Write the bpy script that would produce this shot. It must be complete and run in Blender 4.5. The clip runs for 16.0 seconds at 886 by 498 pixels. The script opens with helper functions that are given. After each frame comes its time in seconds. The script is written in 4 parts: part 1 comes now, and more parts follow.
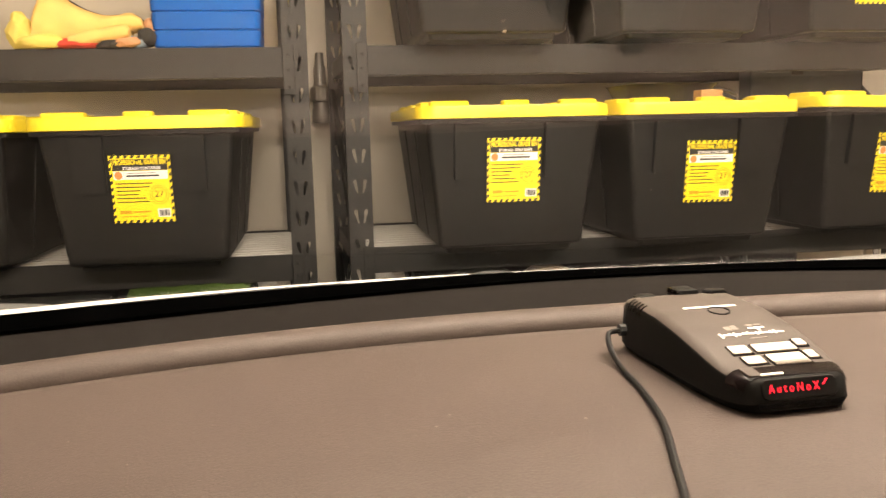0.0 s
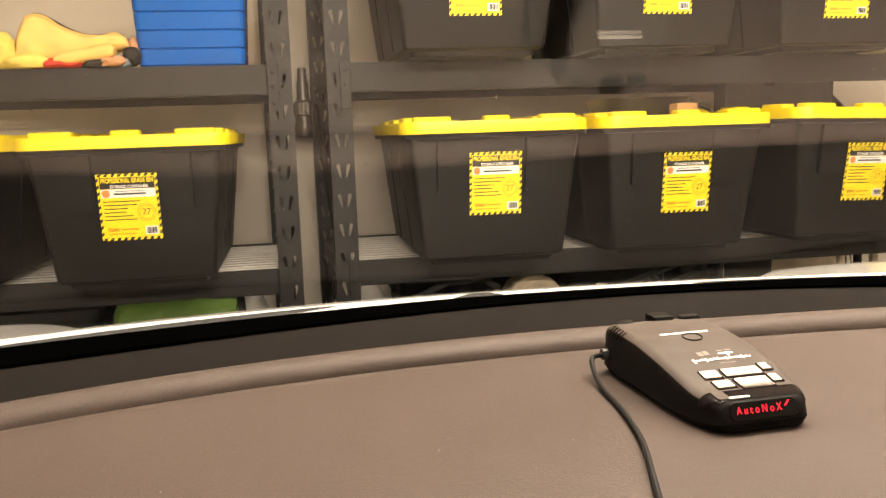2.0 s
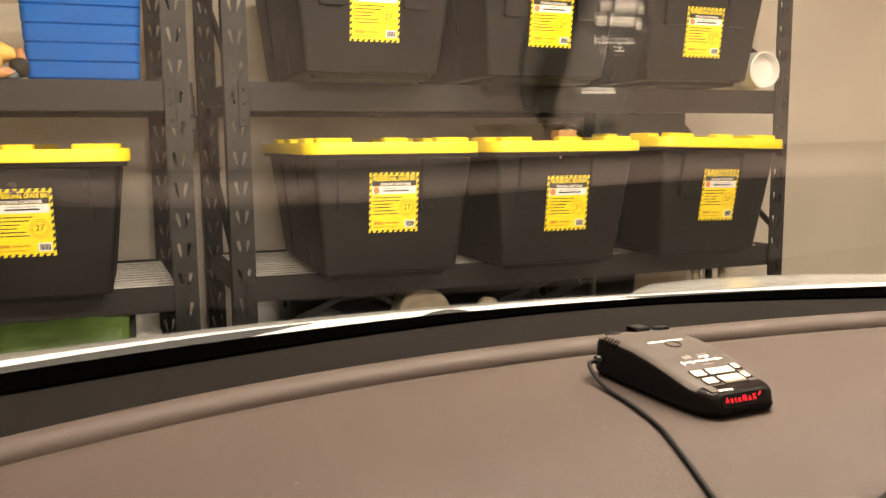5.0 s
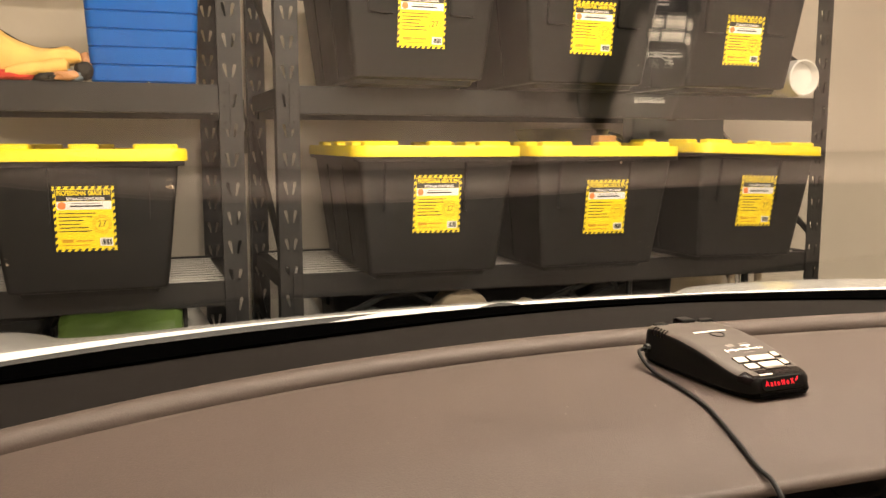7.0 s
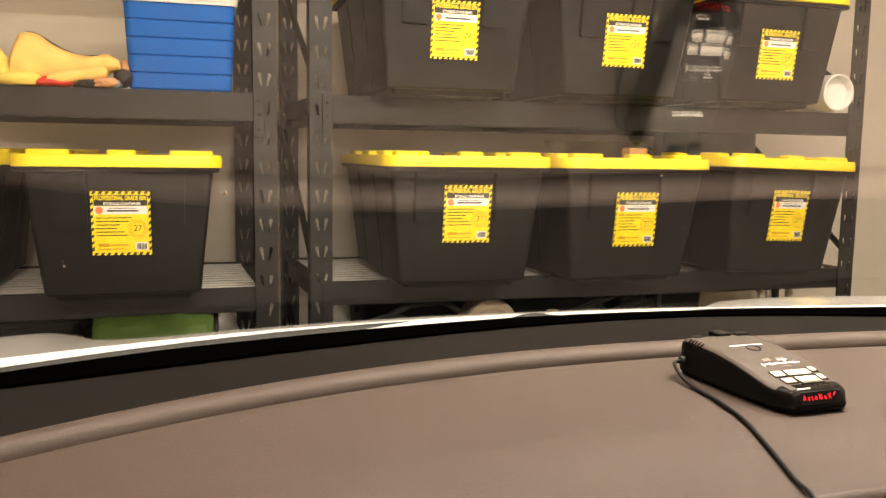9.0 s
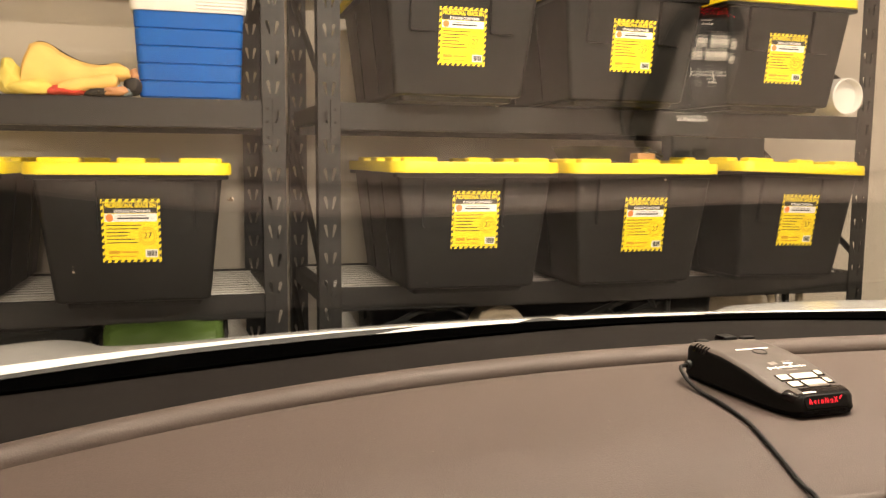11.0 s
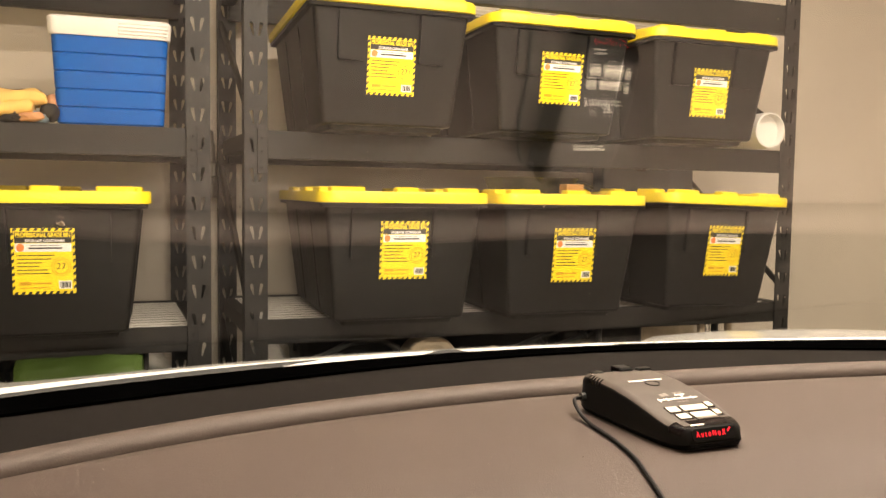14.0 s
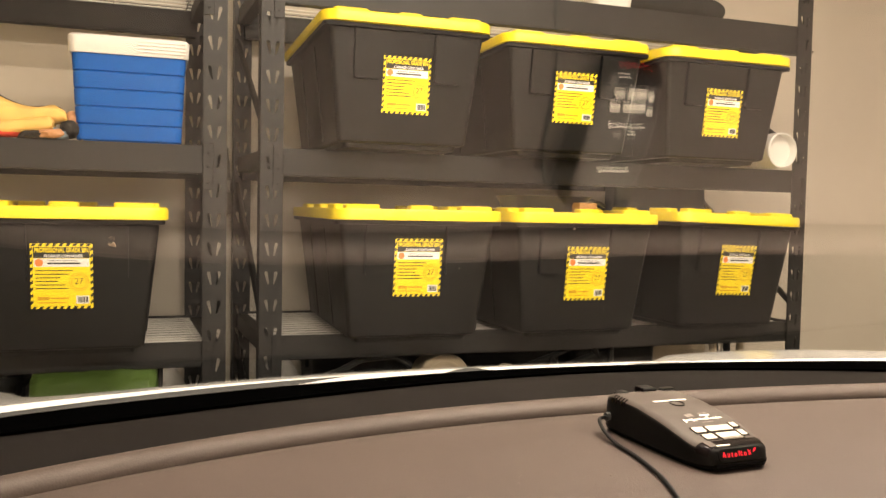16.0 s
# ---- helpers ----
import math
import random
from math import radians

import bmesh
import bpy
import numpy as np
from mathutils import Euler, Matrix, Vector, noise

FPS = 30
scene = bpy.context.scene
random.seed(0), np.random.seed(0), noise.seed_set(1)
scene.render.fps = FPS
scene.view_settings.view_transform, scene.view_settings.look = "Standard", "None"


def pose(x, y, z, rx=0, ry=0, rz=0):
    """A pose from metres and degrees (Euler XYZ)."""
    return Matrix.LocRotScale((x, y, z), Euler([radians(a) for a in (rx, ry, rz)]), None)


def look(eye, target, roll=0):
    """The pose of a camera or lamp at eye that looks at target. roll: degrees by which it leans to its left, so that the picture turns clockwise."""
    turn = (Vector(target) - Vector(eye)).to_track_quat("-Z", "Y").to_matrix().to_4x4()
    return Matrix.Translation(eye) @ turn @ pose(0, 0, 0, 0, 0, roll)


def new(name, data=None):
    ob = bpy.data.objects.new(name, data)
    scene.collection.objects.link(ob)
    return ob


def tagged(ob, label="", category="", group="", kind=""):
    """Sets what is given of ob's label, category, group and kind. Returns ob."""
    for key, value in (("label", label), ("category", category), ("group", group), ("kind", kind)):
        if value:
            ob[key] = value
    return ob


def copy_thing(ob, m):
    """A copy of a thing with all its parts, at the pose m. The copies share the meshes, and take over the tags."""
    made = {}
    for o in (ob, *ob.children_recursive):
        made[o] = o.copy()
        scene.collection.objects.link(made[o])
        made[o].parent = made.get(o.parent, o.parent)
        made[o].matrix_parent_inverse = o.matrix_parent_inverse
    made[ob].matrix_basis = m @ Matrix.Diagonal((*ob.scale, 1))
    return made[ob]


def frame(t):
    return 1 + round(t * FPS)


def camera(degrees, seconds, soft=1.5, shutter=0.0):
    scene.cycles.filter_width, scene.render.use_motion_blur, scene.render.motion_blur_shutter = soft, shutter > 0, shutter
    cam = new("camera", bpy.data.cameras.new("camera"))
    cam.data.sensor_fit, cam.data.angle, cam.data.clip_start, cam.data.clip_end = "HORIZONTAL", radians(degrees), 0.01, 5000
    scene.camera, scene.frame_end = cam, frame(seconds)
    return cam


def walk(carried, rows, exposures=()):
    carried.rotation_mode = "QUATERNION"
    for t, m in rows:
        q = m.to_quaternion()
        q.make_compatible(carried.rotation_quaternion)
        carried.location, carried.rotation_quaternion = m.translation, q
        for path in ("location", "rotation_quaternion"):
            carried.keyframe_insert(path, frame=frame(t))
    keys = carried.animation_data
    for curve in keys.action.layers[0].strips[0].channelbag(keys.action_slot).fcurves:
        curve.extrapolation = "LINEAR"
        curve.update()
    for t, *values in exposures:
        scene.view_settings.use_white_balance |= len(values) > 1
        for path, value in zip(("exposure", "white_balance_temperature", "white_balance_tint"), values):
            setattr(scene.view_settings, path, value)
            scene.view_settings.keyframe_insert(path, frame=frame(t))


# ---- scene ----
cam = camera(56.48, 16.0, soft=1.35, shutter=0.9)
PATH = [
    (0, (-0.3049, 0.0893, 1.1329), (-0.0054, 2.0444, 0.8368), -1.33),
    (0.5, (-0.2992, 0.0862, 1.1381), (0.0264, 2.0362, 0.8359), -1.88),
    (1, (-0.302, 0.0736, 1.1475), (0.04, 2.02, 0.84), -2.2),
    (1.5, (-0.3079, 0.0658, 1.1543), (0.0382, 2.0138, 0.8622), -2.07),
    (2, (-0.3195, 0.0536, 1.1568), (0.0267, 2.0029, 0.8732), -1.88),
    (2.5, (-0.3212, 0.0482, 1.1619), (0.0336, 1.9969, 0.8853), -1.95),
    (3, (-0.3324, 0.0456, 1.1687), (0.0663, 1.9878, 0.9062), -2.45),
    (3.5, (-0.3802, 0.0506, 1.1848), (0.1848, 1.9545, 0.9484), -2.5),
    (3.7, (-0.3983, 0.0597, 1.1837), (0.2769, 1.9287, 0.9574), -1.73),
    (5.8, (-0.494, -0.0423, 1.1814), (0.1925, 1.8159, 0.9059), -0.19),
    (6, (-0.5032, -0.0454, 1.179), (0.1772, 1.8147, 0.9016), -0.22),
    (6.5, (-0.5134, -0.0523, 1.1822), (0.1328, 1.821, 0.9117), -0.21),
    (7, (-0.5146, -0.0567, 1.1843), (0.1083, 1.8269, 0.9314), 0.06),
    (7.5, (-0.518, -0.056, 1.1827), (0.0885, 1.8343, 0.9402), 0.34),
    (8, (-0.5227, -0.0603, 1.184), (0.0674, 1.8356, 0.9443), 0.5),
    (8.5, (-0.5263, -0.0613, 1.1841), (0.0486, 1.8399, 0.9494), 0.69),
    (9, (-0.5278, -0.0628, 1.1845), (0.0368, 1.8421, 0.9554), 0.81),
    (11.5, (-0.5246, -0.0676, 1.1837), (0.0173, 1.8457, 0.97), 0.45),
    (12, (-0.5231, -0.0659, 1.1822), (0.0243, 1.8448, 0.9599), 0.47),
    (12.5, (-0.5218, -0.0672, 1.1861), (0.0284, 1.8422, 0.959), 0.37),
    (13, (-0.5053, -0.0657, 1.1832), (0.0895, 1.8322, 0.9727), -0.0),
    (13.5, (-0.4721, -0.0752, 1.1803), (0.1547, 1.8155, 1.0003), -0.76),
    (14, (-0.471, -0.0579, 1.1802), (0.197, 1.8222, 1.043), 0.81),
    (14.5, (-0.4736, -0.0571, 1.1817), (0.1826, 1.8279, 1.0546), 0.51),
    (15, (-0.476, -0.0592, 1.1818), (0.1871, 1.8237, 1.0595), 0.52),
    (15.5, (-0.4864, -0.0611, 1.1821), (0.1729, 1.8236, 1.0683), 0.91),
    (16, (-0.491, -0.0634, 1.184), (0.1598, 1.8252, 1.0861), 1.15),
]
EXPOSURES = [(0, 0.12), (2, 0.04), (3.5, 0.0), (6, -0.14), (9, -0.14), (12, -0.08), (14, -0.12), (16, -0.18)]
walk(cam, [(t, look(eye, target, roll)) for t, eye, target, roll in PATH], EXPOSURES)

# ---- light ----
scene.view_settings.exposure = 0.0
world = bpy.data.worlds.new("garage_air")
world.use_nodes = True
scene.world = world
world.node_tree.nodes["Background"].inputs[0].default_value = (1.0, 0.86, 0.68, 1)
world.node_tree.nodes["Background"].inputs[1].default_value = 0.02
WARM = (1.0, 0.832, 0.655)


def ceiling_lamp(x, y, z, w, d, watts):
    data = bpy.data.lights.new("ceiling_light_glow", "AREA")
    data.shape, data.size, data.size_y, data.energy, data.color = "RECTANGLE", w, d, watts, WARM
    ob = new("ceiling_light_glow", data)
    ob.location = (x, y, z)
    return ob


LAMPS = [(0.50, 0.85, 2.66, 1.8, 0.25, 120.0), (-0.10, -2.40, 2.66, 3.0, 0.25, 560.0)]
for row in LAMPS:
    ceiling_lamp(*row)


# ---- materials ----
def material(name, colour, rough=0.6, metal=0.0, grain=0.0, grain_size=0.004, bump=0.0, stain=0.0, stain_size=0.2, spec=0.5, coat=0.0):
    """A painted, moulded or woven surface: colour with fine grain, broad stains and a fine relief, all in metres."""
    m = bpy.data.materials.new(name)
    m.use_nodes = True
    t, n = m.node_tree, m.node_tree.nodes
    b = n["Principled BSDF"]
    b.inputs["Roughness"].default_value, b.inputs["Metallic"].default_value = rough, metal
    b.inputs["Specular IOR Level"].default_value = spec
    b.inputs["Coat Weight"].default_value = coat
    b.inputs["Coat Roughness"].default_value = 0.06
    b.inputs["Base Color"].default_value = (*colour, 1)
    co = n.new("ShaderNodeTexCoord")

    def noise_node(size, detail):
        k = n.new("ShaderNodeTexNoise")
        k.inputs["Scale"].default_value, k.inputs["Detail"].default_value = 1 / size, detail
        t.links.new(co.outputs["Object"], k.inputs["Vector"])
        return k

    fine, broad = noise_node(grain_size, 3), noise_node(stain_size, 5)
    last = None
    for src, amount in ((fine, grain), (broad, stain)):
        if amount <= 0:
            continue
        mix = n.new("ShaderNodeMix")
        mix.data_type, mix.blend_type = "RGBA", "MULTIPLY"
        ramp = n.new("ShaderNodeValToRGB")
        ramp.color_ramp.elements[0].position, ramp.color_ramp.elements[1].position = 0.3, 0.7
        ramp.color_ramp.elements[0].color = (1 - amount,) * 3 + (1,)
        t.links.new(src.outputs["Fac"], ramp.inputs["Fac"])
        mix.inputs["Factor"].default_value = 1
        if last is None:
            mix.inputs["A"].default_value = (*colour, 1)
        else:
            t.links.new(last, mix.inputs["A"])
        t.links.new(ramp.outputs["Color"], mix.inputs["B"])
        last = mix.outputs["Result"]
    if last is not None:
        t.links.new(last, b.inputs["Base Color"])
    rr = n.new("ShaderNodeMapRange")
    rr.inputs["To Min"].default_value, rr.inputs["To Max"].default_value = max(0.02, rough - 0.08), min(1, rough + 0.08)
    t.links.new(broad.outputs["Fac"], rr.inputs["Value"])
    t.links.new(rr.outputs["Result"], b.inputs["Roughness"])
    if bump > 0:
        bp = n.new("ShaderNodeBump")
        bp.inputs["Strength"].default_value, bp.inputs["Distance"].default_value = 1, bump
        t.links.new(fine.outputs["Fac"], bp.inputs["Height"])
        t.links.new(bp.outputs["Normal"], b.inputs["Normal"])
    return m


def glowing(name, colour, strength):
    m = bpy.data.materials.new(name)
    m.use_nodes = True
    b = m.node_tree.nodes["Principled BSDF"]
    b.inputs["Base Color"].default_value = (*colour, 1)
    b.inputs["Emission Color"].default_value = (*colour, 1)
    b.inputs["Emission Strength"].default_value = strength
    return m


WALL = material("painted_drywall", (0.67, 0.61, 0.525), 0.75, grain=0.05, grain_size=0.01, bump=0.0006, stain=0.10, stain_size=0.6)
CEIL = material("ceiling_paint", (0.75, 0.73, 0.68), 0.8, grain=0.05, stain=0.08)
CONCRETE = material("concrete", (0.30, 0.28, 0.26), 0.7, grain=0.25, grain_size=0.012, bump=0.001, stain=0.35, stain_size=0.5)
STEEL = material("dark_powder_coated_steel", (0.0128, 0.0121, 0.0113), 0.5, spec=0.35, grain=0.2, grain_size=0.002, bump=0.0001, stain=0.2, stain_size=0.25)
ZINC = material("zinc_wire", (0.86, 0.83, 0.78), 0.4, metal=0.1, grain=0.15, stain=0.2)
TOTE = material("black_polypropylene", (0.0076, 0.0072, 0.0067), 0.48, grain=0.2, grain_size=0.0015, bump=0.00012, stain=0.25, stain_size=0.12, spec=0.24)
LID = material("yellow_polypropylene", (0.90, 0.71, 0.010), 0.42, grain=0.06, grain_size=0.002, bump=0.0001, stain=0.10, stain_size=0.15)
LABEL_Y = material("yellow_label_print", (0.92, 0.72, 0.012), 0.35, stain=0.06, stain_size=0.05)
LABEL_K = material("black_label_ink", (0.02, 0.018, 0.015), 0.4)
LABEL_W = material("white_label_print", (0.82, 0.80, 0.78), 0.35, stain=0.05)
LABEL_R = material("orange_label_print", (0.80, 0.22, 0.06), 0.4)
LABEL_O = material("amber_label_print", (0.55, 0.30, 0.01), 0.4)
DASH = material("grained_dash_vinyl", (0.0425, 0.0308, 0.0253), 0.60, grain=0.22, grain_size=0.0011, bump=0.00022, stain=0.10, stain_size=0.16, spec=0.15)
DASH_DARK = material("dark_dash_plastic", (0.0065, 0.0054, 0.0048), 0.9, grain=0.2, grain_size=0.0011, bump=0.0002, stain=0.1, stain_size=0.2, spec=0.03)
FRIT = material("black_ceramic_frit", (0.0003, 0.0003, 0.0003), 0.9, stain=0.1, spec=0.0)
PAINT = material("white_car_paint", (0.80, 0.79, 0.77), 0.3, stain=0.04, stain_size=0.5, coat=0.8)
RUBBER = material("black_rubber", (0.018, 0.018, 0.018), 0.6, grain=0.2)
# one case plastic in two colours: dark for shaded sides, lighter for lit top
GADGET = material("black_gadget_plastic", (0.005, 0.0045, 0.004), 0.5, grain=0.2, grain_size=0.0008, bump=0.00006, spec=0.06)
GADGET_TOP_LIT = material("lit_top_gadget_plastic", (0.043, 0.034, 0.0285), 0.55, grain=0.12, grain_size=0.0007, bump=0.00003, stain=0.1, stain_size=0.02, spec=0.15)
GADGET_GLOSS = material("smoked_display_window", (0.005, 0.003, 0.003), 0.2, spec=0.12)
GADGET_MARK = material("dull_bronze_print", (0.10, 0.085, 0.07), 0.4)
BUTTON = material("satin_silver_button", (0.40, 0.36, 0.30), 0.42, metal=0.2, stain=0.1, stain_size=0.01)
INK = material("silver_print", (0.72, 0.68, 0.62), 0.45, metal=0.0)
LED = glowing("red_display_glow", (1.0, 0.003, 0.025), 1.25)
CORD = material("black_pvc_cord", (0.006, 0.0055, 0.005), 0.6, spec=0.12)
BLUE = material("blue_polyethylene", (0.001, 0.098, 0.44), 0.6, spec=0.2, grain=0.08, grain_size=0.002, bump=0.0001, stain=0.12, stain_size=0.1)
WHITE = material("white_polyethylene", (0.78, 0.76, 0.72), 0.45, grain=0.05, stain=0.1, stain_size=0.08)
CLOTH_Y = material("golden_yellow_fabric", (0.95, 0.60, 0.17), 0.85, grain=0.2, grain_size=0.002, bump=0.0004, stain=0.25, stain_size=0.05)
CLOTH_L = material("lemon_yellow_fabric", (0.92, 0.74, 0.16), 0.85, grain=0.2, grain_size=0.002, bump=0.0004, stain=0.25, stain_size=0.05)
CLOTH_T = material("tan_fabric", (0.60, 0.30, 0.14), 0.85, grain=0.2, grain_size=0.002, bump=0.0004, stain=0.25, stain_size=0.03)
CLOTH_R = material("red_fabric", (0.62, 0.05, 0.025), 0.85, grain=0.2, grain_size=0.002, bump=0.0004, stain=0.2, stain_size=0.04)
CLOTH_B = material("faded_blue_fabric", (0.26, 0.34, 0.42), 0.85, grain=0.25, grain_size=0.002, bump=0.0004, stain=0.35, stain_size=0.03)
CLOTH_K = material("black_fabric", (0.02, 0.018, 0.016), 0.85, grain=0.3, grain_size=0.002, bump=0.0004)
GREEN = material("green_nylon", (0.085, 0.150, 0.026), 0.6, grain=0.15, grain_size=0.002, bump=0.0004, stain=0.3, stain_size=0.08)
CREAM = material("cream_cardboard", (0.62, 0.52, 0.38), 0.8, grain=0.15, grain_size=0.003, stain=0.25, stain_size=0.06)
BROWN = material("brown_cardboard", (0.42, 0.22, 0.08), 0.8, grain=0.15, stain=0.2, stain_size=0.03)
SLATE = material("dark_blue_plastic", (0.035, 0.05, 0.07), 0.5, grain=0.1, stain=0.2, stain_size=0.06)
CHROME = material("satin_chrome", (0.42, 0.41, 0.40), 0.25, metal=1.0, stain=0.1, stain_size=0.05)
DARK_CHROME = material("dark_satin_chrome", (0.16, 0.155, 0.15), 0.22, metal=1.0, stain=0.1, stain_size=0.05)
BRASS = material("grey_metal_fitting", (0.20, 0.185, 0.165), 0.4, metal=0.6, grain=0.2, stain=0.3, stain_size=0.02)

GLASS = bpy.data.materials.new("windscreen_glass")
GLASS.use_nodes = True
gb = GLASS.node_tree.nodes["Principled BSDF"]
gb.inputs["Transmission Weight"].default_value = 1.0
gb.inputs["Roughness"].default_value = 0.0
gb.inputs["IOR"].default_value = 1.46
gb.inputs["Base Color"].default_value = (0.97, 0.98, 0.97, 1)


# ---- building blocks ----
def thing(name, x, y, z, label, category, rz=0.0, group="", kind=""):
    ob = new(name)
    ob.matrix_world = pose(x, y, z, 0, 0, rz)
    return tagged(ob, label, category, group, kind)


def part(name, bm, mat, parent=None, label="", smooth=False):
    """Links a bmesh as one mesh object under a thing or under a part."""
    me = bpy.data.meshes.new(name)
    bmesh.ops.recalc_face_normals(bm, faces=bm.faces)
    bm.to_mesh(me)
    bm.free()
    me.materials.append(mat)
    if smooth:
        me.shade_smooth()
        me.set_sharp_from_angle(angle=radians(35))
    ob = new(name, me)
    if parent is not None:
        ob.parent = parent
    return tagged(ob, label)


def add_box(bm, x0, x1, y0, y1, z0, z1, bevel=0.0):
    vs = [bm.verts.new((x, y, z)) for x in (x0, x1) for y in (y0, y1) for z in (z0, z1)]
    fs = [bm.faces.new([vs[i] for i in q]) for q in ((0, 1, 3, 2), (4, 6, 7, 5), (0, 4, 5, 1), (2, 3, 7, 6), (0, 2, 6, 4), (1, 5, 7, 3))]
    if bevel > 0:
        bmesh.ops.bevel(bm, geom=list({e for f in fs for e in f.edges}), offset=bevel, segments=2, profile=0.5, affect="EDGES")
    return bm


def box(x0, x1, y0, y1, z0, z1, bevel=0.0):
    return add_box(bmesh.new(), x0, x1, y0, y1, z0, z1, bevel)


def add_tube(bm, pts, r, seg=8, cap=True):
    """A round bar along a line of points."""
    pts = [Vector(p) for p in pts]
    rings = []
    for i, p in enumerate(pts):
        d = (pts[min(i + 1, len(pts) - 1)] - pts[max(i - 1, 0)]).normalized()
        a = d.orthogonal().normalized() if i == 0 else (rings_a - d * rings_a.dot(d)).normalized()
        rings_a = a
        b = d.cross(a)
        rr = r[i] if isinstance(r, (list, tuple)) else r
        rings.append([bm.verts.new(p + (a * math.cos(2 * math.pi * k / seg) + b * math.sin(2 * math.pi * k / seg)) * rr) for k in range(seg)])
    for r0, r1 in zip(rings, rings[1:]):
        for k in range(seg):
            bm.faces.new((r0[k], r0[(k + 1) % seg], r1[(k + 1) % seg], r1[k]))
    if cap:
        bm.faces.new(rings[0][::-1])
        bm.faces.new(rings[-1])
    return bm


def rounded(w, d, r, n=5, cx=0.0, cy=0.0):
    """The outline of a rounded rectangle, anticlockwise."""
    out = []
    for sx, sy, a0 in ((1, 1, 0), (-1, 1, 90), (-1, -1, 180), (1, -1, 270)):
        for k in range(n + 1):
            a = radians(a0 + 90 * k / n)
            out.append((cx + sx * (w / 2 - r) + r * math.cos(a), cy + sy * (d / 2 - r) + r * math.sin(a)))
    return out


def add_loft(bm, rings, cap0=True, cap1=True):
    vs = [[bm.verts.new(p) for p in ring] for ring in rings]
    n = len(vs[0])
    for a, b in zip(vs, vs[1:]):
        for k in range(n):
            bm.faces.new((a[k], a[(k + 1) % n], b[(k + 1) % n], b[k]))
    if cap0:
        bm.faces.new(vs[0][::-1])
    if cap1:
        bm.faces.new(vs[-1])
    return bm


def loft(rings, cap0=True, cap1=True):
    return add_loft(bmesh.new(), rings, cap0, cap1)


def at_z(outline, z):
    return [(x, y, z) for x, y in outline]


def sheet(fn, nu, nv, thick=0.0):
    """A grid of nu by nv cells through fn(u, v), u and v from 0 to 1; thick gives it a body."""
    bm = bmesh.new()
    g = [[bm.verts.new(fn(i / nu, j / nv)) for j in range(nv + 1)] for i in range(nu + 1)]
    for i in range(nu):
        for j in range(nv):
            bm.faces.new((g[i][j], g[i + 1][j], g[i + 1][j + 1], g[i][j + 1]))
    if thick:
        bmesh.ops.recalc_face_normals(bm, faces=bm.faces)
        bmesh.ops.solidify(bm, geom=bm.faces[:], thickness=thick)
    return bm


def lettering(text, size, width=None, bold=0.0, spread=1.0):
    """Words in the built-in font as a flat mesh in the xz plane, centred, facing -y."""
    cu = bpy.data.curves.new("words", "FONT")
    cu.body, cu.size, cu.align_x, cu.align_y, cu.extrude = text, size, "CENTER", "CENTER", 0.0
    cu.offset, cu.space_character = bold, spread
    ob = bpy.data.objects.new("words", cu)
    scene.collection.objects.link(ob)
    me = ob.evaluated_get(bpy.context.evaluated_depsgraph_get()).to_mesh()
    bm = bmesh.new()
    bm.from_mesh(me)
    bpy.data.objects.remove(ob)
    bpy.data.curves.remove(cu)
    xs = [v.co.x for v in bm.verts]
    k = width / (max(xs) - min(xs)) if width else 1
    for v in bm.verts:
        v.co = Vector((v.co.x * k, 0, v.co.y))
    return bm

# ---- the garage ----
ROOM = (-3.4, 3.6, -4.2, 3.05)
X0, X1, Y0, Y1 = ROOM
H = 2.72


def structure(name, bm, mat, label):
    return tagged(part(name, bm, mat), label, kind="structure")


structure("floor", box(X0 - 0.2, X1 + 0.2, Y0 - 0.2, Y1 + 0.2, -0.12, 0), CONCRETE, "grey stained concrete garage floor")
structure("ceiling", box(X0 - 0.2, X1 + 0.2, Y0 - 0.2, Y1 + 0.2, H, H + 0.12), CEIL, "plain off-white garage ceiling")
structure("wall_north", box(X0 - 0.2, X1 + 0.2, Y1, Y1 + 0.15, 0, H), WALL, "beige painted drywall behind the racks")
structure("wall_south", box(X0 - 0.2, X1 + 0.2, Y0 - 0.15, Y0, 0, H), WALL, "beige painted garage wall")
structure("wall_west", box(X0 - 0.15, X0, Y0, Y1, 0, H), WALL, "beige painted garage wall")
structure("wall_east", box(X1, X1 + 0.15, Y0, Y1, 0, H), WALL, "beige painted garage wall")
structure("baseboard", box(X0, X1, Y1 - 0.014, Y1 - 0.001, 0.001, 0.09, 0.003), WHITE, "white painted baseboard")

for x, y, z, w, d, watts in LAMPS:
    lamp = thing("ceiling_light", x, y, H, "white ceiling batten light fixed to the garage ceiling", "ceiling light", group="ceiling lights")
    part("housing", box(-w / 2 - 0.02, w / 2 + 0.02, -d / 2 - 0.02, d / 2 + 0.02, -0.045, -0.001, 0.006), WHITE, lamp)


# ---- shelving racks ----
FRONT, DEPTH, WIDE, TALL = 2.374, 0.61, 1.966, 1.985
POST_W, PITCH = 0.066, 0.083


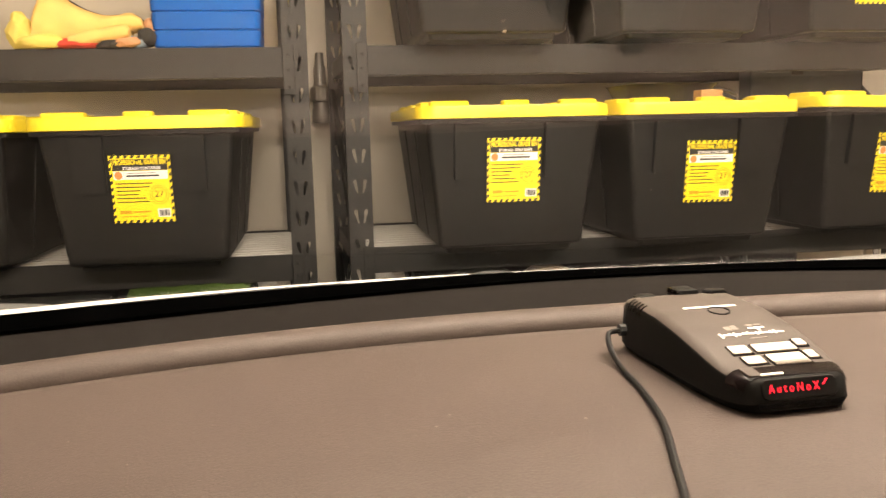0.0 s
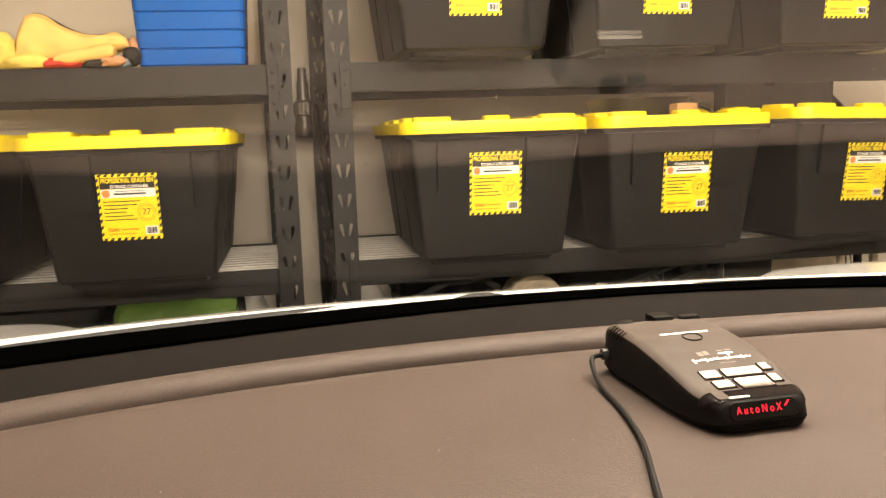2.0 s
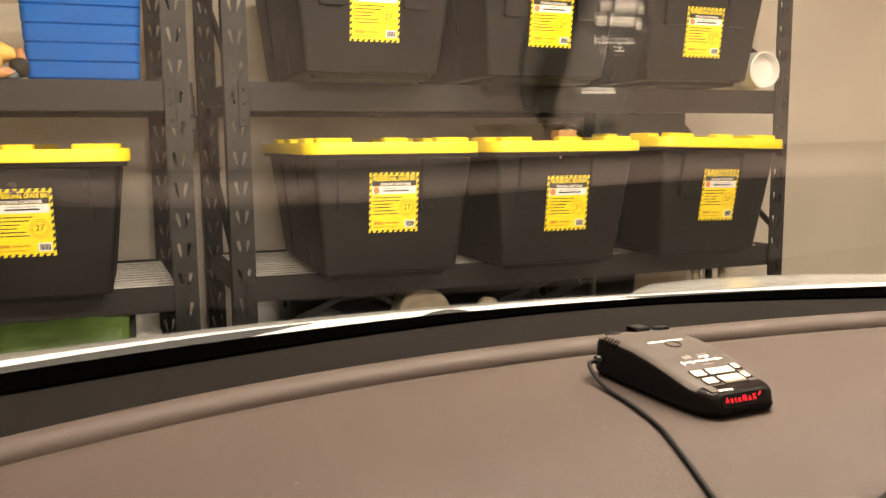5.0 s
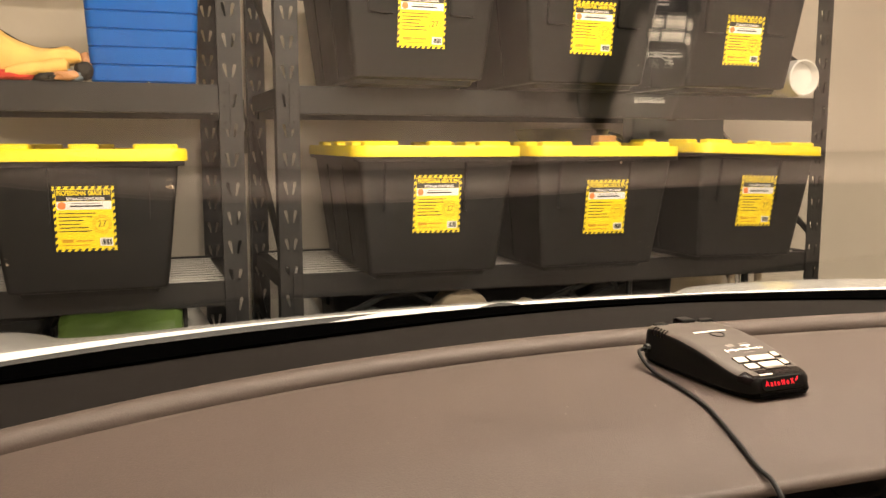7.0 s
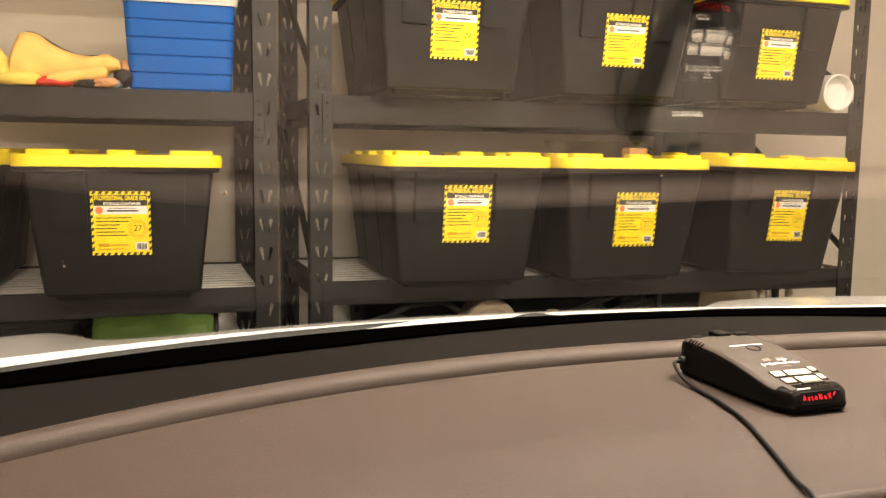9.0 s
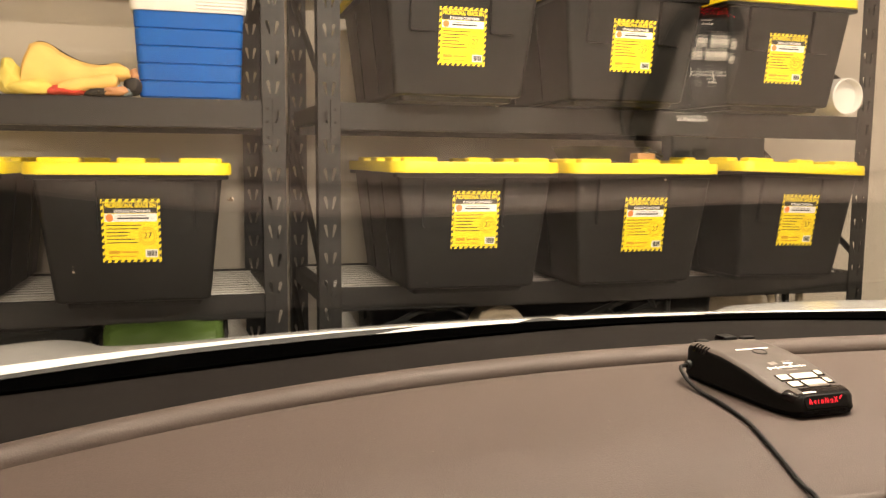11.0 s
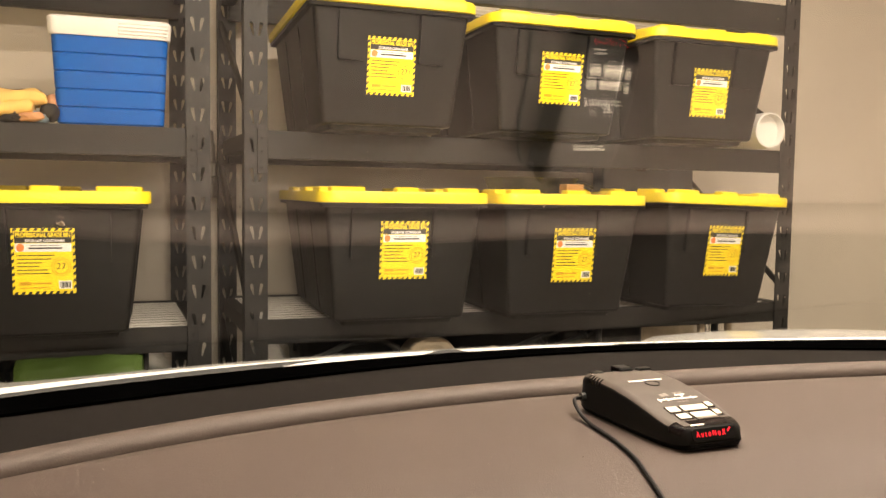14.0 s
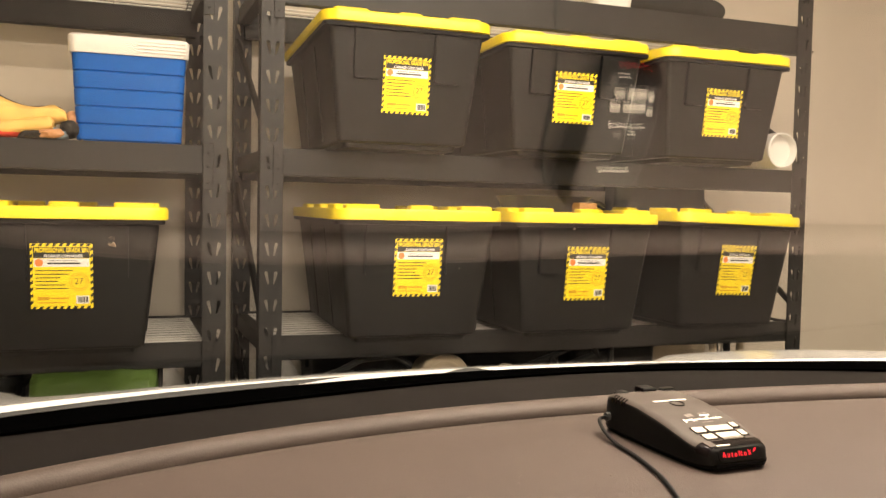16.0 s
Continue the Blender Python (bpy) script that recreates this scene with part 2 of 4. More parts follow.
def slotted(w, tall, side):
    """One flange of a post in the xz plane with pairs of slanted slots punched through."""
    bm = bmesh.new()
    t = 0.0022

    def quad(p):
        f = [bm.verts.new((x, 0, z)) for x, z in p]
        b = [bm.verts.new((x, t, z)) for x, z in p]
        n = len(p)
        bm.faces.new(f)
        bm.faces.new(b[::-1])
        for k in range(n):
            bm.faces.new((f[k], b[k], b[(k + 1) % n], f[(k + 1) % n]))

    z = 0.0
    hole, gap = 0.038, PITCH - 0.038
    while z < tall - 0.001:
        top = min(z + gap, tall)
        quad([(0, z), (w, z), (w, top), (0, top)])
        z = top
        if z >= tall - 0.02:
            break
        a, b = z, min(z + hole, tall)
        m = (a + b) / 2
        # narrow at the foot, wide at the head, like a teardrop
        l0, l1 = (0.37 * w, 0.43 * w), (0.22 * w, 0.38 * w)
        r0, r1 = (0.60 * w, 0.66 * w), (0.65 * w, 0.81 * w)
        quad([(0, a), (l0[0], a), (l1[0], b - 0.006), (l1[0] + 0.002, b), (0, b)])
        quad([(l0[1], a), (r0[0], a), (r1[0], b - 0.006), (r1[0] + 0.002, b), (l1[1] - 0.002, b), (l1[1], b - 0.006)])
        quad([(r0[1], a), (w, a), (w, b), (r1[1] - 0.002, b), (r1[1], b - 0.006)])
        z = b
    if side:
        bmesh.ops.transform(bm, matrix=Matrix.Rotation(radians(90), 4, "Z"), verts=bm.verts)
    return bm


def rack(x_left, label, levels):
    r = thing("shelving_rack", x_left, FRONT, 0, label, "shelving rack", group="garage shelving racks")
    flange = slotted(POST_W, TALL, False)
    wing = slotted(0.045, TALL, True)
    for cx, cy, mx, my in ((0, 0, 1, 1), (WIDE, 0, -1, 1), (0, DEPTH, 1, -1), (WIDE, DEPTH, -1, -1)):
        bm = bmesh.new()
        for src, shift in ((flange, (0, 0, 0)), (wing, (0.0022, 0.0022, 0))):
            tmp = bpy.data.meshes.new("tmp")
            src.to_mesh(tmp)
            a = len(bm.verts)
            bm.from_mesh(tmp)
            bpy.data.meshes.remove(tmp)
            bm.verts.ensure_lookup_table()
            for v in bm.verts[a:]:
                v.co += Vector(shift)
        for v in bm.verts:
            v.co = Vector((cx + mx * v.co.x, cy + my * v.co.y, v.co.z))
        part("post", bm, STEEL, r)
        foot = box(cx - 0.004 if mx > 0 else cx - POST_W - 0.004, cx + POST_W + 0.004 if mx > 0 else cx + 0.004, cy - 0.004 if my > 0 else cy - 0.05, cy + 0.05 if my > 0 else cy + 0.004, 0.001, 0.012, 0.002)
        part("foot", foot, RUBBER, r)
    flange.free(), wing.free()
    for z, h in levels:
        # front and rear beams, each with a stepped lip on which the deck lies
        for y, s in ((0.004, 1), (DEPTH - 0.004, -1)):
            bm = bmesh.new()
            prof = [(0, -h), (0, 0), (0.020 * s, 0), (0.020 * s, -0.014), (0.036 * s, -0.014), (0.036 * s, -h)]
            n = len(prof)
            ends = [[bm.verts.new((x, y + p, z + q)) for p, q in prof] for x in (POST_W * 0.55, WIDE - POST_W * 0.55)]
            for k in range(n):
                bm.faces.new((ends[0][k], ends[0][(k + 1) % n], ends[1][(k + 1) % n], ends[1][k]))
            bm.faces.new(ends[0][::-1]), bm.faces.new(ends[1])
            bmesh.ops.bevel(bm, geom=[e for e in bm.edges if e.calc_length() > 1], offset=0.003, segments=2, affect="EDGES")
            part("beam", bm, STEEL, r)
        for x in (POST_W * 0.5, WIDE - POST_W * 0.5):
            part("side_beam", box(x - 0.020, x + 0.020, 0.05, DEPTH - 0.05, z - 0.055, z - 0.002, 0.003), STEEL, r)
        # riveted end plates
        for x0 in (POST_W - 0.030, WIDE - POST_W):
            plate = part("end_plate", box(x0, x0 + 0.030, -0.0045, -0.0005, z - h - 0.045, z + 0.006, 0.0015), STEEL, r)
            for dz in (-0.022, -h * 0.5 - 0.02, -h - 0.025):
                bm = bmesh.new()
                bmesh.ops.create_uvsphere(bm, u_segments=8, v_segments=5, radius=0.0045)
                bmesh.ops.transform(bm, matrix=Matrix.Translation((x0 + 0.015, -0.0045, z + dz)) @ Matrix.Diagonal((1, 0.5, 1, 1)), verts=bm.verts)
                part("rivet", bm, STEEL, plate)
        # welded wire deck
        bm = bmesh.new()
        for k in range(12):
            y = 0.03 + (DEPTH - 0.06) * k / 11
            add_tube(bm, [(0.035, y, z - 0.008), (WIDE - 0.035, y, z - 0.008)], 0.0032, 6)
        for k in range(9):
            x = 0.07 + (WIDE - 0.14) * k / 8
            add_tube(bm, [(x, 0.024, z - 0.0135), (x, DEPTH - 0.024, z - 0.0135)], 0.0024, 5)
        part("wire_deck", bm, ZINC, r, "bare zinc wire mesh deck", smooth=True)
    # diagonal braces on the two ends
    for x in (0.012, WIDE - 0.012):
        for z0, z1 in ((0.35, 0.72), (0.86, 1.26), (1.42, 1.76)):
            part("end_brace", add_tube(bmesh.new(), [(x, 0.03, z0), (x, DEPTH - 0.03, z1)], 0.011, 6), STEEL, r)
    # the frame stands a little askew, its back pushed to one side
    for ob in r.children_recursive:
        for v in ob.data.vertices:
            v.co.x -= 0.050 * v.co.y
    return r


LEVELS_R = ((0.26, 0.07), (0.804, 0.072), (1.355, 0.08), (1.872, 0.10))
LEVELS_L = ((0.25, 0.07), (0.795, 0.072), (1.353, 0.08), (1.862, 0.10))
rack(-0.2160, "dark grey slotted steel rack with wire decks holding black totes", LEVELS_R)
rack(-0.3095 - WIDE, "dark grey slotted steel rack with wire decks holding a blue cooler", LEVELS_L)


# ---- storage totes ----
LID_W, LID_D, TOTE_H = 0.502, 0.765, 0.338


def body_half(z):
    """Half width, and how far the front stands back from the rim, at a height over the shelf."""
    k = z / TOTE_H
    return 0.190 + 0.038 * k, 0.074 - 0.044 * k


def make_label():
    lb = bmesh.new()
    w, h = 0.0735, 0.080
    outline = rounded(2 * w, 2 * h, 0.002, 2)
    return loft([[(x, 0, z) for x, z in outline], [(x, -0.0012, z) for x, z in outline]])


def bars(rows, y, t=0.0004):
    bm = bmesh.new()
    for x0, x1, z0, z1 in rows:
        add_box(bm, x0, x1, y - t, y, z0, z1)
    return bm


def make_tote(x, y, z, label, group, rz=0.0):
    """A tote whose origin is under the middle of its front rim, on the shelf."""
    t = thing("storage_tote", x, y, z, label, "storage tote", rz, group)
    rings = []
    mid = LID_D / 2

    def ring(zz, shrink=0.0):
        hw, back = body_half(zz)
        return at_z(rounded(2 * (hw - shrink), LID_D - 2 * (back + shrink), 0.016, 5, 0, mid), zz)

    for zz, s in ((0.002, 0.024), (0.0155, 0.020), (0.0170, 0.007), (0.0185, 0.003), (0.0215, 0.0006), (0.026, 0.0), (0.15, 0), (0.232, 0.0), (0.30, 0.0), (0.326, 0.0)):
        rings.append(ring(zz, s))
    rings += [ring(0.327, -0.016), ring(0.337, -0.016), ring(0.337, 0.010), ring(0.30, 0.010)]
    part("body", loft(rings, True, False), TOTE, t, "ribbed black plastic body", smooth=True)
    # moulded pads beside the sticker, and flank ribs
    for cx in (-0.117, 0.117):
        pts = []
        for zz in (0.190, 0.196, 0.322):
            back = body_half(zz)[1]
            pts.append((zz, back))
        bm = bmesh.new()
        w = 0.0385
        inner = [(cx - w, pts[0][0] + 0.006), (cx - w + 0.006, pts[0][0]), (cx + w - 0.006, pts[0][0]), (cx + w, pts[0][0] + 0.006), (cx + w, 0.322), (cx - w, 0.322)]
        add_loft(bm, [[(px, body_half(pz)[1] + 0.002, pz) for px, pz in inner], [(px * 0.995 + cx * 0.005, body_half(pz)[1] - 0.013, pz) for px, pz in inner]])
        bmesh.ops.bevel(bm, geom=[e for e in bm.edges if abs(e.verts[0].co.y - body_half(e.verts[0].co.z)[1] + 0.013) < 1e-4 and abs(e.verts[1].co.y - body_half(e.verts[1].co.z)[1] + 0.013) < 1e-4], offset=0.0020, segments=2, affect="EDGES")
        part("front_pad", bm, TOTE, t, smooth=True)
    for sx in (-1, 1):
        for yy in (0.30, 0.54):
            bm = bmesh.new()
            q = [(yy - 0.03, 0.03), (yy + 0.03, 0.03), (yy + 0.034, 0.31), (yy - 0.034, 0.31)]
            add_loft(bm, [[(sx * (body_half(pz)[0] - 0.002), py, pz) for py, pz in q], [(sx * (body_half(pz)[0] + 0.003), py, pz) for py, pz in q]])
            part("flank_rib", bm, TOTE, t)
    # lid with skirt, raised rim pads and a sunken middle
    o = lambda w, d, r: rounded(w, d, r, 6, 0, LID_D / 2)
    lid = loft([at_z(o(LID_W - 0.012, LID_D - 0.012, 0.050), 0.3385), at_z(o(LID_W, LID_D, 0.055), 0.339), at_z(o(LID_W, LID_D, 0.055), 0.362), at_z(o(LID_W - 0.006, LID_D - 0.006, 0.052), 0.368), at_z(o(LID_W - 0.075, LID_D - 0.075, 0.03), 0.368), at_z(o(LID_W - 0.090, LID_D - 0.090, 0.03), 0.356)])
    lid_ob = part("lid", lid, LID, t, "bright yellow snap-on lid", smooth=True)
    for cx, w in ((-0.165, 0.098), (0.005, 0.068), (0.168, 0.095)):
        for cy in (0.048, LID_D - 0.048):
            part("lid_pad", loft([at_z(rounded(w, 0.044, 0.008, 3, cx, cy), 0.352), at_z(rounded(w, 0.044, 0.008, 3, cx, cy), 0.377), at_z(rounded(w - 0.008, 0.036, 0.006, 3, cx, cy), 0.380)]), LID, lid_ob, smooth=True)
    for sx in (-1, 1):
        for cy in (0.16, 0.38, 0.60):
            part("lid_pad", loft([at_z(rounded(0.044, 0.10, 0.008, 3, sx * (LID_W / 2 - 0.044), cy), 0.352), at_z(rounded(0.044, 0.10, 0.008, 3, sx * (LID_W / 2 - 0.044), cy), 0.377), at_z(rounded(0.036, 0.092, 0.006, 3, sx * (LID_W / 2 - 0.044), cy), 0.380)]), LID, lid_ob, smooth=True)
    # sticker, leaning with the front of the body
    lab = part("label", make_label(), LABEL_Y, t, "yellow paper label with black hazard edge")
    zc = 0.200
    lean = math.degrees(math.atan2(0.044, TOTE_H)) + 0.4
    lab.matrix_basis = pose(0, body_half(zc)[1] - 0.0004, zc, lean, 0, 0) @ Matrix.Diagonal((0.97, 1, 1, 1))
    y = -0.0013
    haz = bmesh.new()

    def slash(x, z, w, h, k):
        haz.faces.new([haz.verts.new(p) for p in ((x, y, z), (x + w, y, z), (x + w + k, y, z + h), (x + k, y, z + h))])

    for k in range(9):
        x = -0.071 + 0.016 * k
        slash(x, 0.0735, 0.008, 0.0065, 0.004)
        slash(x, -0.0800, 0.008, 0.0065, 0.004)
    for k in range(9):
        z = -0.070 + 0.0163 * k
        haz.faces.new([haz.verts.new(p) for p in ((-0.0735, y, z), (-0.0675, y, z + 0.004), (-0.0675, y, z + 0.012), (-0.0735, y, z + 0.008))])
        haz.faces.new([haz.verts.new(p) for p in ((0.0735, y, z + 0.004), (0.0675, y, z), (0.0675, y, z + 0.008), (0.0735, y, z + 0.012))])
    part("hazard_edge", haz, LABEL_K, lab)
    part("heading_band", bars([(-0.066, 0.066, 0.0445, 0.0715)], y), LABEL_K, lab)
    bm = lettering("PROFESSIONAL GRADE BIN", 0.0150, 0.126, 0.0005)
    bmesh.ops.translate(bm, verts=bm.verts, vec=(0, y - 0.0008, 0.0635))
    part("heading", bm, LABEL_Y, lab)
    bm = lettering("STORAGE CONTAINER", 0.0095, 0.092, 0.0003)
    bmesh.ops.translate(bm, verts=bm.verts, vec=(0.004, y - 0.0008, 0.0495))
    part("subheading", bm, LABEL_W, lab)
    part("name_strip", bars([(-0.065, 0.065, 0.0235, 0.0435)], y), LABEL_W, lab)
    bm = bmesh.new()
    bmesh.ops.create_circle(bm, cap_ends=True, segments=20, radius=0.0095)
    bmesh.ops.transform(bm, matrix=Matrix.Translation((-0.053, y - 0.0007, 0.0335)) @ Matrix.Rotation(radians(90), 4, "X"), verts=bm.verts)
    part("mark", bm, LABEL_R, lab)
    part("name_bar", bars([(-0.034, 0.044, 0.0300, 0.0340), (-0.030, 0.038, 0.0378, 0.0390)], y - 0.0006), LABEL_K, lab)
    rows = []
    for k, wd in enumerate((0.088, 0.080, 0.058, 0.052, 0.070, 0.078)):
        z0 = 0.013 - 0.0088 * k
        rows.append((-0.062, -0.062 + wd, z0, z0 + 0.0024))
    part("text_bars", bars(rows, y), LABEL_K, lab)
    bm = bmesh.new()
    n = 28
    for r0, r1 in ((0.0165, 0.0185), (0.0215, 0.0232)):
        ring0 = [bm.verts.new((0.040 + r0 * math.cos(2 * math.pi * k / n), y - 0.0004, -0.014 + r0 * math.sin(2 * math.pi * k / n))) for k in range(n)]
        ring1 = [bm.verts.new((0.040 + r1 * math.cos(2 * math.pi * k / n), y - 0.0004, -0.014 + r1 * math.sin(2 * math.pi * k / n))) for k in range(n)]
        for k in range(n):
            bm.faces.new((ring0[k], ring0[(k + 1) % n], ring1[(k + 1) % n], ring1[k]))
    part("seal", bm, LABEL_O, lab)
    bm = lettering("27", 0.022)
    bmesh.ops.translate(bm, verts=bm.verts, vec=(0.040, y - 0.0005, -0.013))
    part("number", bm, LABEL_K, lab)
    part("barcode_field", bars([(0.033, 0.064, -0.068, -0.048)], y), LABEL_W, lab)
    part("barcode", bars([(0.037 + 0.0027 * k, 0.0383 + 0.0027 * k + 0.0006 * (k % 3), -0.065, -0.051) for k in range(9)], y - 0.0006), LABEL_K, lab)
    part("footnote", bars([(-0.058, -0.030, -0.058, -0.050), (-0.026, 0.016, -0.056, -0.052), (-0.058, 0.010, -0.066, -0.0635)], y), LABEL_O, lab)
    return t


ZL, ZR, ZU = 0.795, 0.804, 1.355
tote = make_tote(-0.7198, 2.135, ZL, "black storage tote with yellow lid on the lower shelf", "storage totes")
tote.scale.z = 1.033
for x, y, z, rz, tall, drop, words in (
    (-1.267, 2.20, ZL, 0.0, 1.033, 0.0, "black storage tote with yellow lid on the lower shelf"),
    (0.200, 2.115, ZR, 0.0, 1.033, 0.010, "black storage tote with yellow lid beside the slotted post"),
    (0.729, 2.115, ZR, 0.5, 1.033, -0.009, "black storage tote with yellow lid carrying a small brown box"),
    (1.279, 2.12, ZR + 0.005, 3.0, 1.033, -0.006, "black storage tote with yellow lid near the rack end"),
    (0.173, 2.165, ZU, 0.0, 1.0, -0.020, "black storage tote with yellow lid on the upper shelf"),
    (0.709, 2.165, ZU, 0.6, 0.957, -0.014, "black storage tote with yellow lid on the upper shelf"),
    (1.252, 2.165, ZU, 0.4, 0.962, -0.030, "black storage tote with yellow lid beside a white roll"),
):
    made = tagged(copy_thing(tote, pose(x, y, z, 0, 1.4 if rz > 2 else 0, rz)), words)
    made.scale.z = tall
    for child in made.children:
        if child.name.startswith("label"):
            child.location.z += drop
            child.location.x += 0.009 if rz > 0 and z < 1 else 0
            child.location.y -= 0.13 * drop
            child.scale.x = 0.95


# ---- the blue cooler ----
def make_cooler(x, y, z):
    c = thing("cooler_box", x, y, z, "blue plastic cooler box with a white ribbed lid", "cooler")
    rings = []
    zs = [0.001, 0.006]
    for k in range(1, 5):
        zs += [0.222 * k / 5 - 0.003, 0.222 * k / 5, 0.222 * k / 5 + 0.003]
    zs += [0.214, 0.222]
    for i, zz in enumerate(zs):
        k = zz / 0.222
        inset = 0.004 if (i == 0 or (i >= 2 and i < len(zs) - 2 and (i - 2) % 3 == 1)) else 0
        rings.append(at_z(rounded(0.262 + 0.022 * k - 2 * inset, 0.200 + 0.02 * k - 2 * inset, 0.02, 4, 0, 0.12), zz))
    part("body", loft(rings), BLUE, c, smooth=True)
    lid = part("lid", loft([at_z(rounded(0.292, 0.232, 0.022, 4, 0, 0.12), 0.2215), at_z(rounded(0.298, 0.238, 0.024, 4, 0, 0.12), 0.226), at_z(rounded(0.302, 0.242, 0.024, 4, 0, 0.12), 0.262), at_z(rounded(0.290, 0.230, 0.02, 4, 0, 0.12), 0.268)]), WHITE, c, "white ribbed lid", smooth=True)
    for k in range(4):
        part("rib", box(0.02, 0.142, -0.0035, 0.0, 0.230 + 0.0085 * k, 0.2345 + 0.0085 * k, 0.001), WHITE, lid)
    return c


cooler = make_cooler(-0.5695, 2.382, 1.353)
cooler.scale = (1.046, 1.0, 1.075)


# ---- soft goods ----
def crumple(bm, amount, size, seed):
    for v in bm.verts:
        p = v.co / size + Vector((seed * 3.1, seed * 1.7, seed))
        v.co += Vector(noise.noise_vector(p)) * amount + Vector(noise.noise_vector(p * 2.7)) * amount * 0.35
    return bm


def lump(cx, cy, cz, rx, ry, rz, amount, size, seed, flat=None, tilt=0.0):
    bm = bmesh.new()
    bmesh.ops.create_icosphere(bm, subdivisions=4, radius=1)
    bmesh.ops.transform(bm, matrix=Matrix.Rotation(radians(tilt), 4, "Y") @ Matrix.Diagonal((rx, ry, rz, 1)), verts=bm.verts)
    crumple(bm, amount, size, seed)
    for v in bm.verts:
        v.co += Vector((cx, cy, cz))
        if flat is not None and v.co.z < flat:
            v.co.z = flat + (v.co.z - flat) * 0.02
    return bm


pile = thing("folded_jacket", -0.880, 2.46, 1.353, "crumpled golden yellow jacket with black piping beside the cooler", "jacket")


def drape(rows, seed, amount=0.006):
    """Soft folded cloth: rows of x, y, half depth, foot and top, rounded and creased."""
    rings = []
    for x, y, d, z0, z1 in rows:
        c, h = (z0 + z1) / 2, (z1 - z0) / 2
        rings.append([(x, y + d * math.copysign(abs(math.cos(a)) ** 0.8, math.cos(a)), c + h * math.copysign(abs(math.sin(a)) ** 0.75, math.sin(a))) for a in np.linspace(0, 2 * math.pi, 28, endpoint=False)])
    bm = loft(rings)
    bmesh.ops.subdivide_edges(bm, edges=bm.edges[:], cuts=2, use_grid_fill=True)
    bmesh.ops.smooth_vert(bm, verts=bm.verts, factor=0.5, use_axis_x=True, use_axis_y=True, use_axis_z=True)
    crumple(bm, amount, 0.045, seed)
    for v in bm.verts:
        v.co.z = max(v.co.z, 0.001)
    return bm


TOPS = ((-0.125, 0.045), (-0.115, 0.105), (-0.100, 0.138), (-0.075, 0.149), (-0.04, 0.130), (0.0, 0.104), (0.05, 0.086), (0.09, 0.090), (0.125, 0.094), (0.145, 0.080), (0.152, 0.060))
part("jacket_body", drape([(x, -0.03, 0.055, 0.0 if x < 0.02 else 0.035 + 0.1 * (x - 0.02), t) for x, t in TOPS], 2), CLOTH_Y, pile, smooth=True)
part("sleeve", drape([(x, -0.070, 0.030, f, t) for x, f, t in ((-0.03, 0.004, 0.030), (0.0, 0.006, 0.046), (0.04, 0.012, 0.052), (0.08, 0.016, 0.056), (0.11, 0.020, 0.060), (0.122, 0.026, 0.050))], 5, 0.004), CLOTH_Y, pile, smooth=True)
tx, tt = zip(*TOPS)
seam = [sum(float(np.interp(q + d, tx, tt)) for d in (-0.014, -0.007, 0, 0.007, 0.014)) / 5 for q in np.linspace(-0.112, 0.146, 40)]
part("piping", add_tube(bmesh.new(), [(q, -0.030, t - 0.0005) for q, t in zip(np.linspace(-0.112, 0.146, 40), seam)], 0.0028, 6), CLOTH_K, pile, "black piping", smooth=True)
part("cuff", lump(0.158, -0.045, 0.030, 0.024, 0.040, 0.026, 0.006, 0.03, 7, 0.002), CLOTH_K, pile, "black elastic cuff", smooth=True)
part("collar", lump(-0.152, -0.06, 0.042, 0.030, 0.040, 0.052, 0.010, 0.03, 9, 0.002), CLOTH_L, pile, "lemon yellow collar", smooth=True)
part("fold", lump(0.085, -0.055, 0.010, 0.060, 0.045, 0.016, 0.006, 0.02, 17, 0.001), CLOTH_K, pile, "black lining fold", smooth=True)
part("fold", lump(0.112, -0.085, 0.014, 0.034, 0.022, 0.013, 0.006, 0.02, 19, 0.001), CLOTH_T, pile, "tan lining fold", smooth=True)
part("hem", lump(-0.100, -0.085, 0.018, 0.060, 0.030, 0.020, 0.006, 0.03, 11, 0.002), CLOTH_L, pile, smooth=True)
part("lining", lump(0.160, -0.02, 0.048, 0.022, 0.040, 0.034, 0.008, 0.03, 13, 0.002), CLOTH_T, pile, "tan lining", smooth=True)
rag = thing("red_cloth", -0.93, 2.37, 1.353, "small red cloth lying under the yellow jacket", "cloth")
part("folds", lump(0.02, 0.02, 0.012, 0.075, 0.03, 0.013, 0.005, 0.03, 3, 0.001), CLOTH_R, rag, smooth=True)
rag = thing("blue_cloth", -0.77, 2.38, 1.353, "faded blue cloth tucked beside the yellow jacket", "cloth")
part("folds", lump(0.0, 0.03, 0.016, 0.055, 0.035, 0.018, 0.008, 0.025, 4, 0.001), CLOTH_B, rag, smooth=True)

bag = thing("green_bag", -0.657, 2.50, 0.252, "bright green nylon duffel bag lying on the bottom shelf", "duffel bag")
bm = bmesh.new()
add_loft(bm, [[(x, -0.04 + y_, 0.240 + z) for y_, z in rounded(0.30 * k, 0.476 * k, 0.10 * k, 8)] for x, k in ((-0.165, 0.80), (-0.160, 0.93), (-0.14, 0.99), (-0.10, 1.0), (-0.06, 0.985), (-0.02, 1.0), (0.02, 0.99), (0.06, 1.0), (0.10, 0.985), (0.14, 0.99), (0.160, 0.93), (0.165, 0.80))])
bmesh.ops.subdivide_edges(bm, edges=bm.edges[:], cuts=2, use_grid_fill=True)
crumple(bm, 0.007, 0.05, 6)
for v in bm.verts:
    v.co.z = max(v.co.z, 0.002)
